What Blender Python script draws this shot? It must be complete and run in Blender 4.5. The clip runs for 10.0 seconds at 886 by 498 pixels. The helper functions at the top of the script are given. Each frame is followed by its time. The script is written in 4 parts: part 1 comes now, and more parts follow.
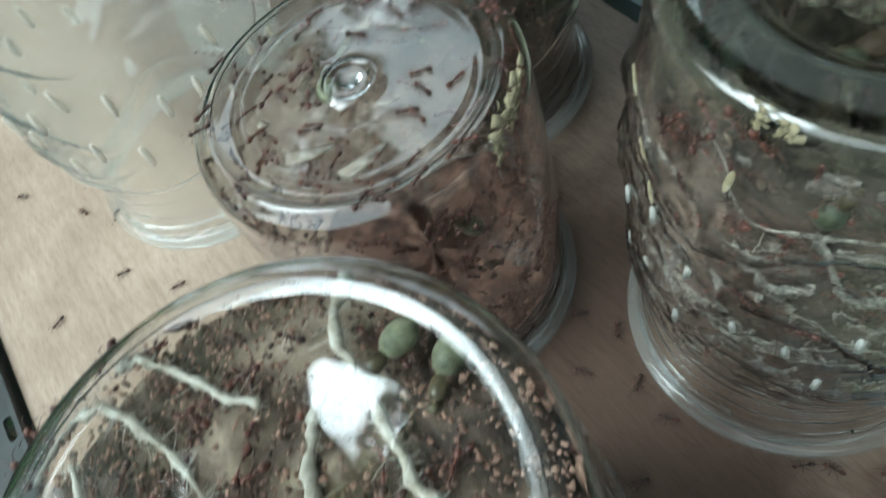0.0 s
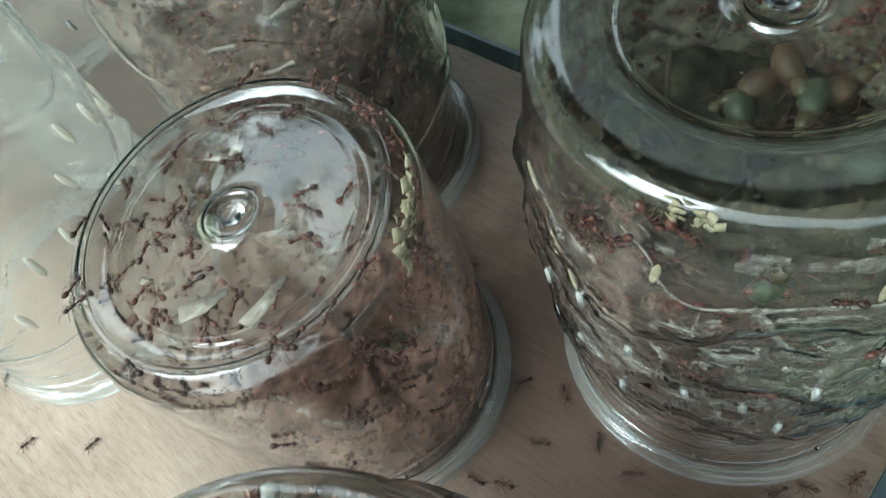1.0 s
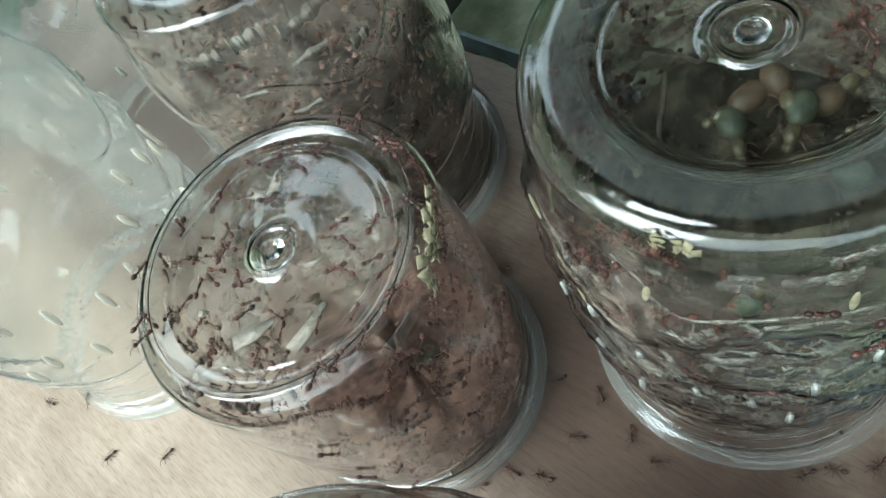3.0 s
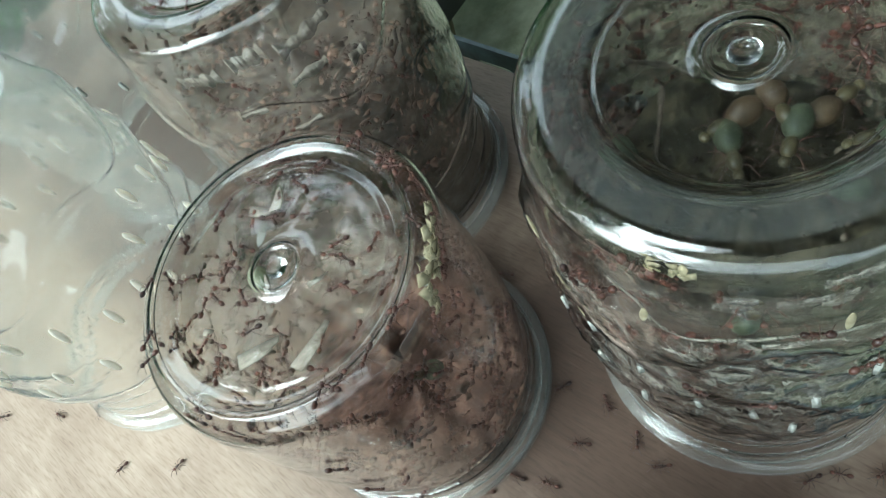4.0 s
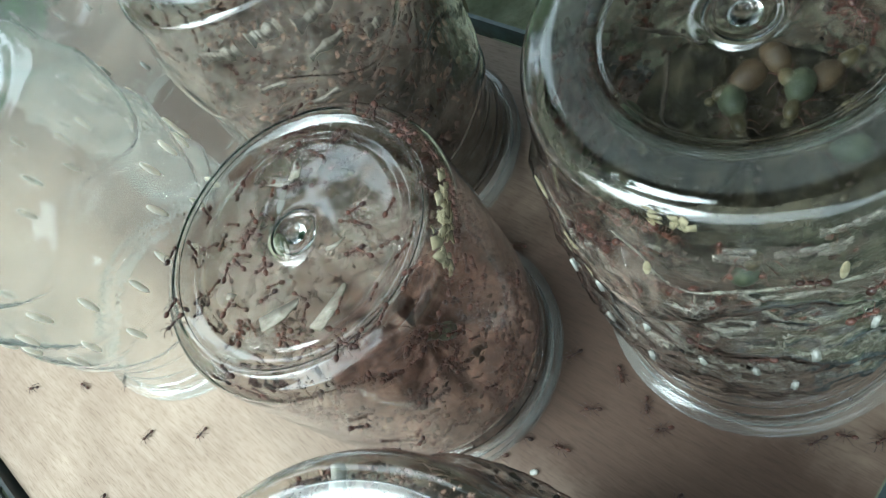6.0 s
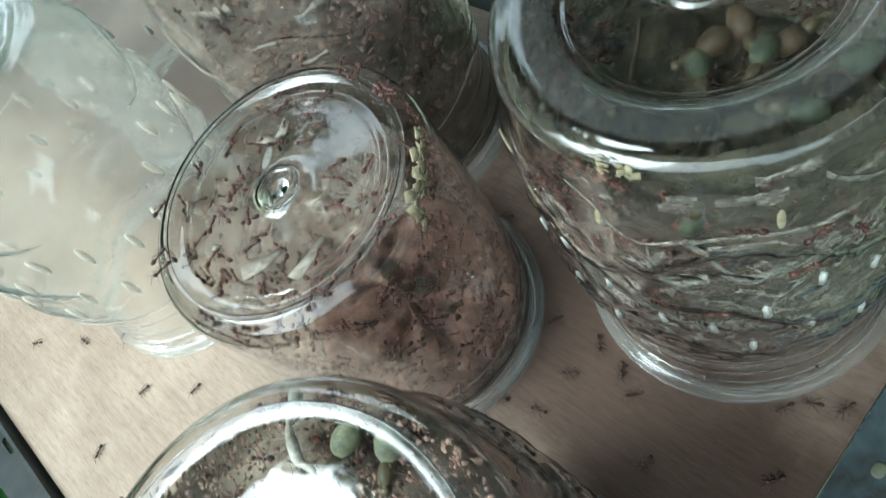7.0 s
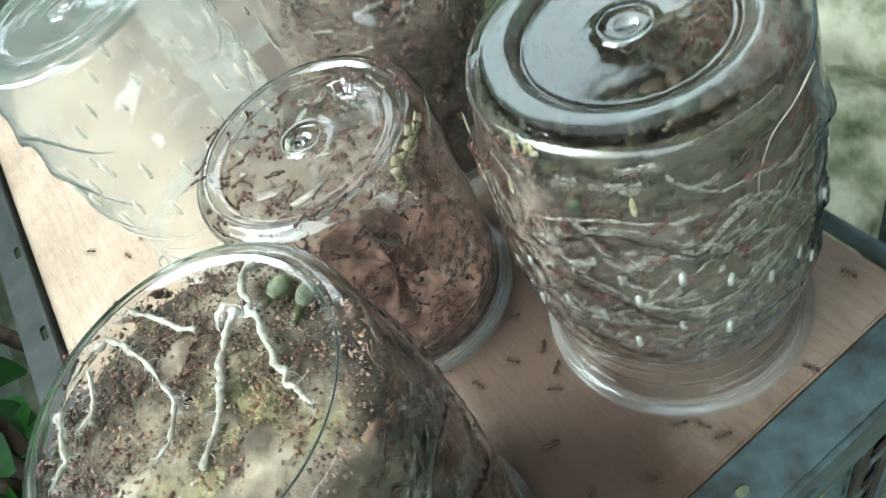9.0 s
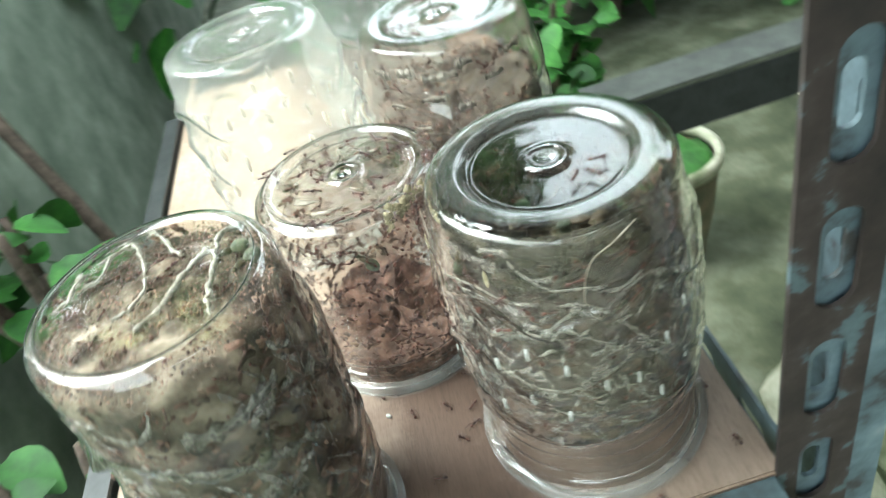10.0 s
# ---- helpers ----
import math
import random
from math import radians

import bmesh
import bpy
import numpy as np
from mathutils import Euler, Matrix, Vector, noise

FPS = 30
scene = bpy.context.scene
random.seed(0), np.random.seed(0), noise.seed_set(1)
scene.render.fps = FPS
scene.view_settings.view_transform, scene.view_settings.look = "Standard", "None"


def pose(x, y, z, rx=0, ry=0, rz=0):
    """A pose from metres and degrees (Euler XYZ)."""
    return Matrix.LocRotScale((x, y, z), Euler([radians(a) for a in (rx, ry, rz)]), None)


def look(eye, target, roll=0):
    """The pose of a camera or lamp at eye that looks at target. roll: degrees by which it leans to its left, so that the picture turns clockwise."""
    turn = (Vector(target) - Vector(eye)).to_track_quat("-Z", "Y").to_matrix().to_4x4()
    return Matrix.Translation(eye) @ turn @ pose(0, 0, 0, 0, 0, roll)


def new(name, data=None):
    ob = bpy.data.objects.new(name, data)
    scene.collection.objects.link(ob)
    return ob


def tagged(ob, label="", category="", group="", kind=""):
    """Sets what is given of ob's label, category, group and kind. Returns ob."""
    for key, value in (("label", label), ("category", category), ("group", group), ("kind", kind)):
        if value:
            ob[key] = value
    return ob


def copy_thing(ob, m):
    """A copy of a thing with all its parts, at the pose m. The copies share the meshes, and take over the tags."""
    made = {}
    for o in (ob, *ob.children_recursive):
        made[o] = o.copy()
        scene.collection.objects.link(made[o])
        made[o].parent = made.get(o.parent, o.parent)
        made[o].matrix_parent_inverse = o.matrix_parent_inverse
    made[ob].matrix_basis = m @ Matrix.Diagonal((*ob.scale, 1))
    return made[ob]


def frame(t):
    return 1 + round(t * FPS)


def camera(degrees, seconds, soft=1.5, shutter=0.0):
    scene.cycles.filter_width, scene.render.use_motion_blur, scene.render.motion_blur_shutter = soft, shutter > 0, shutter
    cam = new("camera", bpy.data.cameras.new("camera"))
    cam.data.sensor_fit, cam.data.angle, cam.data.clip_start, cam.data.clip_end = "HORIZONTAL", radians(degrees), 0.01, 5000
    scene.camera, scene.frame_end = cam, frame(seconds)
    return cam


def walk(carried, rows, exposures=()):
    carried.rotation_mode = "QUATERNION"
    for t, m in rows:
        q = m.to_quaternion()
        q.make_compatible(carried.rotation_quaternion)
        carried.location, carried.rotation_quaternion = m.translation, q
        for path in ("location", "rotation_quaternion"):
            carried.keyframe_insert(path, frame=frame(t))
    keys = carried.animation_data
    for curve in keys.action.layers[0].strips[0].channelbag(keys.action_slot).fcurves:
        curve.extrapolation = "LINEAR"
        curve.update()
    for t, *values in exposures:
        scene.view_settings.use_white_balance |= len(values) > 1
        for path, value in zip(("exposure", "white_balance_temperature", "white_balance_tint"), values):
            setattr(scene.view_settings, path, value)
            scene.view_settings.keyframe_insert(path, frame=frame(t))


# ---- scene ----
cam = camera(61.9, 10.0, 1.1, 0.5)
PATH = [
    (0, (-0.1886, 0.0053, 0.2616), (-0.1463, 0.1650, 0.0112), -25.55),
    (0.5, (-0.1773, 0.0133, 0.2670), (-0.1191, 0.1700, 0.0179), -27.56),
    (1, (-0.1712, 0.0231, 0.2607), (-0.0972, 0.1678, 0.0085), -27.81),
    (1.5, (-0.1668, 0.0239, 0.2656), (-0.0961, 0.1710, 0.0139), -30.03),
    (2, (-0.1618, 0.0183, 0.2668), (-0.0960, 0.1672, 0.0148), -32.86),
    (2.5, (-0.1653, 0.0132, 0.2791), (-0.1070, 0.1761, 0.0340), -36.52),
    (3, (-0.1624, 0.0127, 0.2766), (-0.1061, 0.1711, 0.0282), -37.84),
    (3.2, (-0.1605, 0.0128, 0.2792), (-0.1057, 0.1726, 0.0313), -38.88),
    (4.5, (-0.1562, 0.0129, 0.2803), (-0.1052, 0.1725, 0.0315), -40.66),
    (5, (-0.1571, 0.0114, 0.2821), (-0.1095, 0.1721, 0.0333), -41.81),
    (6.5, (-0.1640, -0.0008, 0.2829), (-0.1212, 0.1627, 0.0351), -42.86),
    (7, (-0.1641, -0.0106, 0.2808), (-0.1272, 0.1541, 0.0328), -43.31),
    (7.5, (-0.1697, -0.0182, 0.2805), (-0.1415, 0.1472, 0.0318), -43.91),
    (8, (-0.1686, -0.0309, 0.2818), (-0.1374, 0.1394, 0.0369), -41.48),
    (8.5, (-0.1750, -0.0553, 0.2844), (-0.1434, 0.1222, 0.0446), -36.58),
    (9, (-0.1709, -0.0761, 0.2953), (-0.1344, 0.1146, 0.0666), -31.26),
    (9.5, (-0.1615, -0.1098, 0.3023), (-0.1277, 0.0997, 0.0903), -23.30),
    (10, (-0.1148, -0.1697, 0.3110), (-0.1143, 0.0658, 0.1252), -17.99),
]
EXPOSURES = [(0.0, -0.3, 5300, -9.0), (1.0, -0.10, 5300, -9.0), (2.0, 0.05, 5300, -9.0), (3.0, 0.02, 5300, -9.0), (7.5, 0.05, 5250, -9.0), (8.5, 0.55, 5400, -8.5), (9.0, 0.55, 5450, -8.0), (9.7, 0.68, 5500, -7.5), (10.0, 0.98, 5700, -5.5)]
walk(cam, [(t, look(eye, target, roll)) for t, eye, target, roll in PATH], EXPOSURES)

# ---- light: a shaded yard under a bright overcast sky ----
world = bpy.data.worlds.new("sky")
scene.world = world
world.use_nodes = True
wn = world.node_tree
sky = wn.nodes.new("ShaderNodeTexSky")
sky.sky_type, sky.sun_disc = "NISHITA", False
sky.sun_elevation, sky.sun_rotation = radians(53), radians(-64)
sky.air_density, sky.dust_density, sky.ozone_density = 0.5, 8.0, 0.0
# thin cloud evens the sky out
cloud = wn.nodes.new("ShaderNodeMix")
cloud.data_type, cloud.blend_type = "RGBA", "ADD"
cloud.inputs[0].default_value = 1.0
cloud.inputs[7].default_value = (20.0, 20.0, 19.7, 1.0)
wn.links.new(sky.outputs[0], cloud.inputs[6])
wn.links.new(cloud.outputs[2], wn.nodes["Background"].inputs[0])
wn.nodes["Background"].inputs[1].default_value = 0.12
sun = new("sun", bpy.data.lights.new("sun", "SUN"))
sun.data.energy, sun.data.angle, sun.data.color = 3.0, radians(38), (1.0, 0.985, 0.955)
sun.matrix_world = look((-0.537, 0.262, 0.802), (0, 0, 0))


# ---- materials ----
def material(name, rough=0.6, metal=0.0):
    m = bpy.data.materials.new(name)
    m.use_nodes = True
    t = m.node_tree
    b = t.nodes["Principled BSDF"]
    b.inputs["Roughness"].default_value, b.inputs["Metallic"].default_value = rough, metal
    return m, t, b


def node(t, kind, links=(), **values):
    n = t.nodes.new(kind)
    for k, v in values.items():
        n.inputs[k.replace("_", " ")].default_value = v
    for socket, source in links:
        t.links.new(source, n.inputs[socket])
    return n


def coords(t, scale=(1, 1, 1), turn=0.0):
    c = t.nodes.new("ShaderNodeTexCoord")
    m = t.nodes.new("ShaderNodeMapping")
    m.inputs["Scale"].default_value = scale
    m.inputs["Rotation"].default_value = (0, 0, radians(turn))
    t.links.new(c.outputs["Object"], m.inputs[0])
    return m.outputs[0]


def ramp(t, source, stops):
    r = t.nodes.new("ShaderNodeValToRGB")
    e = r.color_ramp.elements
    while len(e) < len(stops):
        e.new(0.5)
    for el, (p, c) in zip(e, stops):
        el.position, el.color = p, (*c, 1)
    t.links.new(source, r.inputs[0])
    return r.outputs[0]


def bump(t, b, source, strength=0.3, distance=0.001):
    n = node(t, "ShaderNodeBump", [("Height", source)], Strength=strength, Distance=distance)
    t.links.new(n.outputs[0], b.inputs["Normal"])


def blend(t, kind, factor, a, b):
    mix = t.nodes.new("ShaderNodeMix")
    mix.data_type, mix.blend_type = "RGBA", kind
    if isinstance(factor, float):
        mix.inputs["Factor"].default_value = factor
    else:
        t.links.new(factor, mix.inputs["Factor"])
    for key, v in (("A", a), ("B", b)):
        if isinstance(v, tuple):
            mix.inputs[key].default_value = (*v, 1)
        else:
            t.links.new(v, mix.inputs[key])
    return mix.outputs["Result"]


def mottled(name, stops, scale, rough=0.7, detail=6.0, relief=0.3, depth=0.001, metal=0.0, stretch=(1, 1, 1), turn=0.0, tone=0.0, whole=False):
    """A grained surface; tone: how far single pieces differ in lightness (whole: by object, else by loose piece)."""
    m, t, b = material(name, rough, metal)
    v = coords(t, stretch, turn)
    n = node(t, "ShaderNodeTexNoise", [("Vector", v)], Scale=scale, Detail=detail, Roughness=0.6)
    c = ramp(t, n.outputs[0], stops)
    if tone:
        info = t.nodes.new("ShaderNodeObjectInfo" if whole else "ShaderNodeNewGeometry")
        hsv = t.nodes.new("ShaderNodeHueSaturation")
        mr = node(t, "ShaderNodeMapRange", [("Value", info.outputs["Random" if whole else "Random Per Island"])])
        mr.inputs["To Min"].default_value, mr.inputs["To Max"].default_value = 1 - tone, 1 + tone
        t.links.new(mr.outputs[0], hsv.inputs["Value"])
        t.links.new(c, hsv.inputs["Color"])
        c = hsv.outputs[0]
    t.links.new(c, b.inputs["Base Color"])
    if relief:
        bump(t, b, n.outputs[0], relief, depth)
    return m


def plywood():
    m, t, b = material("plywood", 0.6)
    fine = node(t, "ShaderNodeTexNoise", [("Vector", coords(t, (60, 5, 30), 28))], Scale=6.0, Detail=8.0, Roughness=0.65)
    pores = node(t, "ShaderNodeTexNoise", [("Vector", coords(t, (220, 26, 60), 28))], Scale=6.0, Detail=3.0)
    stain_shade = node(t, "ShaderNodeTexNoise", [("Vector", coords(t, (1, 1, 1)))], Scale=11.0, Detail=6.0, Roughness=0.6)
    c = ramp(t, fine.outputs[0], [(0.28, (0.36, 0.265, 0.19)), (0.5, (0.44, 0.335, 0.25)), (0.75, (0.51, 0.40, 0.305))])
    c = blend(t, "MULTIPLY", 1.0, c, ramp(t, pores.outputs[0], [(0.34, (0.8, 0.77, 0.74)), (0.5, (1, 1, 1))]))
    # shade painted over the side by the tall jar, with an uneven edge
    sep = t.nodes.new("ShaderNodeSeparateXYZ")
    t.links.new(coords(t, (1, 1, 1)), sep.inputs[0])
    add = node(t, "ShaderNodeMath", [(0, sep.outputs[0])])
    add.operation = "MULTIPLY_ADD"
    add.inputs[1].default_value, add.inputs[2].default_value = 2.3, 0.49
    off = node(t, "ShaderNodeMath", [(0, stain_shade.outputs[0])])
    off.operation = "MULTIPLY_ADD"
    off.inputs[1].default_value = 0.5
    t.links.new(add.outputs[0], off.inputs[2])
    shade_mask = ramp(t, off.outputs[0], [(0.215, (0, 0, 0)), (0.375, (1, 1, 1)), (0.48, (1, 1, 1)), (0.62, (0.52, 0.52, 0.52))])
    bw = t.nodes.new("ShaderNodeRGBToBW")
    t.links.new(shade_mask, bw.inputs[0])
    c = blend(t, "MULTIPLY", bw.outputs[0], c, (0.225, 0.17, 0.14))
    c = blend(t, "MULTIPLY", 1.0, c, ramp(t, stain_shade.outputs[0], [(0.35, (0.72, 0.68, 0.66)), (0.6, (1, 1, 1))]))
    t.links.new(c, b.inputs["Base Color"])
    bump(t, b, fine.outputs[0], 0.3, 0.0006)
    return m


def clear_plastic(name, tint=(0.985, 0.98, 0.962), rough=0.03, milk=0.0, haze=(0.82, 0.84, 0.79)):
    """Clear moulded plastic with faint ripples; milk: how cloudy it is."""
    m, t, b = material(name, rough)
    b.inputs["Base Color"].default_value = (*tint, 1)
    b.inputs["Transmission Weight"].default_value = 1.0
    b.inputs["IOR"].default_value = 1.5
    n = node(t, "ShaderNodeTexNoise", [("Vector", coords(t, (1, 1, 1)))], Scale=60.0, Detail=3.0)
    fine = node(t, "ShaderNodeTexNoise", [("Vector", coords(t, (1, 1, 1)))], Scale=420.0, Detail=4.0)
    b1 = node(t, "ShaderNodeBump", [("Height", n.outputs[0])], Strength=0.09, Distance=0.002)
    t.links.new(b1.outputs[0], b.inputs["Normal"])
    r = ramp(t, fine.outputs[0], [(0.45, (rough, rough, rough)), (0.75, (rough + 0.10, rough + 0.10, rough + 0.10))])
    t.links.new(r, b.inputs["Roughness"])
    if milk:
        dust = t.nodes.new("ShaderNodeBsdfTranslucent")
        dust.inputs[0].default_value = (*haze, 1)
        diff = t.nodes.new("ShaderNodeBsdfDiffuse")
        diff.inputs[0].default_value = (*haze, 1)
        both = node(t, "ShaderNodeMixShader", [(1, dust.outputs[0]), (2, diff.outputs[0])])
        both.inputs[0].default_value = 0.5
        patchy = ramp(t, n.outputs[0], [(0.3, (milk * 0.6,) * 3), (0.7, (milk,) * 3)])
        mix = node(t, "ShaderNodeMixShader", [(0, patchy), (1, b.outputs[0]), (2, both.outputs[0])])
        t.links.new(mix.outputs[0], t.nodes["Material Output"].inputs[0])
    return m


def silk_film(name="silk_film", tint=(0.16, 0.13, 0.105), low=0.0, mid=0.25, high=0.7, scale=75.0, dark=None):
    """Grey-white spun silk, torn and uneven."""
    m, t, b = material(name, 0.75)
    b.inputs["Base Color"].default_value = (*tint, 1)
    if dark:
        spots = node(t, "ShaderNodeTexNoise", [("Vector", coords(t, (1, 1, 1.4)))], Scale=scale * 1.9, Detail=8.0, Roughness=0.7)
        t.links.new(ramp(t, spots.outputs[0], [(0.36, dark), (0.5, tint), (0.68, tuple(min(0.7, 1.9 * c) for c in tint))]), b.inputs["Base Color"])
    n = node(t, "ShaderNodeTexNoise", [("Vector", coords(t, (1, 1, 1.6)))], Scale=scale, Detail=7.0, Roughness=0.7)
    a = ramp(t, n.outputs[0], [(0.40, (low,) * 3), (0.55, (mid,) * 3), (0.72, (high,) * 3)])
    t.links.new(a, b.inputs["Alpha"])
    bump(t, b, n.outputs[0], 0.6, 0.002)
    return m


PLY = plywood()
CLEAR = clear_plastic("clear_plastic")
MILKY = clear_plastic("milky_plastic", (0.98, 0.98, 0.95), 0.05, 0.07)
# besides scuffs, milk on rim, edge and foot stands in for reflected sky
RIM = clear_plastic("scuffed_rim_sheen", (0.95, 0.98, 0.99), 0.04, 0.14)
EDGE = clear_plastic("scuffed_edge_sheen", (0.95, 0.98, 0.99), 0.03, 0.02)
# ticks whitened to show sky glinting on clear raised plastic
GLINT = clear_plastic("tick_glint", (0.98, 0.98, 0.96), 0.05, 1.3, (0.88, 0.82, 0.72))
FROST = clear_plastic("frosted_foot_sheen", (0.96, 0.975, 0.97), 0.05, 0.04)
FILM = silk_film()
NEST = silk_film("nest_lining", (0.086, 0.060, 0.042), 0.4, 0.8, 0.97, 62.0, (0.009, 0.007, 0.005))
# dark lining colour that holds the dimness at the jar's top
SHADELINING = silk_film("damp_lining", (0.050, 0.043, 0.026), 0.5, 0.85, 0.98, 70.0, (0.010, 0.009, 0.005))
CRUST = silk_film("silk_crust", (0.38, 0.355, 0.30), 0.25, 0.65, 0.92, 230.0, (0.17, 0.15, 0.115))
SEAM = silk_film("silk_seam", (0.44, 0.40, 0.34), 0.0, 0.5, 0.92, 190.0, (0.2, 0.17, 0.13))
MOULD = silk_film("yellow_mould", (0.30, 0.25, 0.11), 0.0, 0.22, 0.75, 55.0, (0.09, 0.07, 0.03))
VEIL = silk_film("silk_veil", (0.28, 0.22, 0.172), 0.05, 0.3, 0.7, 70.0, (0.13, 0.085, 0.065))
LITTER = mottled("leaf_litter", [(0.25, (0.0242, 0.0144, 0.0108)), (0.45, (0.0858, 0.0442, 0.0306)), (0.6, (0.187, 0.1008, 0.0684)), (0.8, (0.341, 0.2256, 0.1575))], 130, 0.85, 8, 0.8, 0.004)
# litter for the webbed jar, darkened because little light gets inside
DARKLITTER = mottled("shaded_litter", [(0.25, (0.010, 0.009, 0.005)), (0.45, (0.032, 0.027, 0.014)), (0.62, (0.075, 0.062, 0.034)), (0.82, (0.17, 0.145, 0.09))], 120, 0.85, 8, 0.8, 0.004)
OLIVELITTER = mottled("olive_litter", [(0.33, (0.0216, 0.015, 0.0104)), (0.46, (0.099, 0.0722, 0.0505)), (0.57, (0.234, 0.1848, 0.1305)), (0.72, (0.432, 0.3696, 0.2871))], 48, 0.85, 8, 0.8, 0.004)
CRUMB = mottled("leaf_crumbs", [(0.3, (0.0614, 0.0356, 0.0241)), (0.55, (0.1841, 0.1088, 0.077)), (0.8, (0.3887, 0.2818, 0.2022))], 160, 0.8, 5, 0.4, 0.001, tone=0.75)
GREYCRUMB = mottled("grey_crumbs", [(0.3, (0.03, 0.023, 0.016)), (0.55, (0.095, 0.072, 0.05)), (0.8, (0.25, 0.21, 0.16))], 160, 0.85, 5, 0.4, 0.001, tone=0.8)
THREAD = mottled("pale_root", [(0.3, (0.18, 0.155, 0.115)), (0.5, (0.36, 0.335, 0.275)), (0.75, (0.56, 0.545, 0.49))], 330, 0.7, 4, 0.4, 0.0008)
SILK = mottled("grey_silk", [(0.3, (0.17, 0.14, 0.11)), (0.55, (0.32, 0.28, 0.23)), (0.8, (0.54, 0.51, 0.44))], 300, 0.75, 5, 0.5, 0.0008)
TICK = mottled("frosted_tick", [(0.3, (0.36, 0.36, 0.32)), (0.7, (0.56, 0.55, 0.50))], 300, 0.8, 4, 0.2, 0.0003)
GREEN = mottled("green_gaster", [(0.3, (0.054, 0.0625, 0.0324)), (0.55, (0.1418, 0.15, 0.0878)), (0.8, (0.324, 0.3125, 0.216))], 260, 0.55, 4, 0.3, 0.0004, tone=0.35, whole=True)
OLIVE = mottled("olive_shell", [(0.3, (0.035, 0.028, 0.014)), (0.6, (0.075, 0.062, 0.03)), (0.8, (0.13, 0.11, 0.06))], 260, 0.35, 4, 0.2, 0.0003, tone=0.3, whole=True)
# green gaster darkened for queens in the dim webbed jar
SHADEGREEN = mottled("shaded_green_gaster", [(0.3, (0.022, 0.028, 0.014)), (0.55, (0.055, 0.065, 0.034)), (0.8, (0.13, 0.14, 0.085))], 240, 0.6, 4, 0.3, 0.0004)
TAN = mottled("tan_gaster", [(0.3, (0.0413, 0.027, 0.0135)), (0.6, (0.0825, 0.0547, 0.0263)), (0.8, (0.135, 0.0975, 0.054))], 220, 0.6, 4, 0.15, 0.0003)
ANT = mottled("ant_shell", [(0.3, (0.0304, 0.0119, 0.008)), (0.6, (0.0725, 0.0281, 0.018)), (0.8, (0.1287, 0.054, 0.033))], 500, 0.35, 3, 0.2, 0.0002, tone=0.6, whole=True)
SWARM = mottled("ant_swarm", [(0.3, (0.0393, 0.0133, 0.01)), (0.6, (0.1026, 0.0359, 0.023)), (0.8, (0.1693, 0.0646, 0.04))], 500, 0.4, 3, 0.2, 0.0002, tone=0.6)
WING = clear_plastic("insect_wing", (0.9, 0.88, 0.75), 0.12, 0.35)
SCURF = mottled("pale_scurf", [(0.3, (0.24, 0.20, 0.11)), (0.6, (0.40, 0.35, 0.22)), (0.8, (0.56, 0.51, 0.38))], 260, 0.85, 5, 0.6, 0.001, tone=0.2)
BLUE = mottled("blue_paint", [(0.36, (0.028, 0.022, 0.018)), (0.45, (0.045, 0.062, 0.066)), (0.6, (0.075, 0.105, 0.112)), (0.78, (0.16, 0.20, 0.205))], 45, 0.45, 8, 0.4, 0.0006)
PALEBLUE = mottled("faded_blue_paint", [(0.36, (0.036, 0.0333, 0.0304)), (0.45, (0.0864, 0.1184, 0.133)), (0.6, (0.144, 0.1961, 0.2166)), (0.78, (0.2448, 0.296, 0.3116))], 38, 0.6, 8, 0.4, 0.0006)
RUST = mottled("rusty_paint", [(0.3, (0.012, 0.009, 0.008)), (0.52, (0.030, 0.021, 0.018)), (0.75, (0.062, 0.045, 0.04))], 55, 0.8, 7, 0.5, 0.0008)
CHIPPED = mottled("chipped_blue_paint", [(0.3, (0.012, 0.009, 0.008)), (0.5, (0.034, 0.024, 0.02)), (0.565, (0.045, 0.034, 0.03)), (0.59, (0.075, 0.105, 0.112)), (0.75, (0.15, 0.195, 0.205))], 30, 0.7, 7, 0.5, 0.0008)
BLACK = mottled("black_paint", [(0.3, (0.012, 0.014, 0.014)), (0.7, (0.04, 0.044, 0.043))], 50, 0.45, 5, 0.3, 0.0005)
GREYPAINT = mottled("old_grey_paint", [(0.3, (0.03, 0.032, 0.028)), (0.55, (0.065, 0.07, 0.06)), (0.8, (0.11, 0.12, 0.105))], 45, 0.5, 7, 0.4, 0.0006)
MOSSY = mottled("mossy_concrete", [(0.30, (0.025, 0.032, 0.014)), (0.48, (0.075, 0.085, 0.045)), (0.62, (0.16, 0.165, 0.11)), (0.8, (0.30, 0.30, 0.23))], 6.5, 0.85, 9, 0.7, 0.02)
STONE = mottled("mossy_stone", [(0.36, (0.06, 0.075, 0.03)), (0.46, (0.2, 0.21, 0.13)), (0.57, (0.40, 0.39, 0.29)), (0.75, (0.56, 0.54, 0.44))], 11, 0.85, 10, 0.5, 0.01)
MOSSWALL = mottled("mossy_wall", [(0.32, (0.02, 0.034, 0.010)), (0.48, (0.06, 0.085, 0.03)), (0.62, (0.12, 0.14, 0.075)), (0.8, (0.24, 0.24, 0.17))], 7, 0.9, 9, 0.5, 0.012)
PALEWALL = mottled("pale_reflector", [(0.3, (0.42, 0.42, 0.38)), (0.7, (0.58, 0.58, 0.53))], 3, 0.9, 7, 0.3, 0.006)
PLASTER = mottled("grey_plaster", [(0.3, (0.16, 0.16, 0.14)), (0.7, (0.27, 0.27, 0.24))], 3, 0.9, 7, 0.4, 0.01)
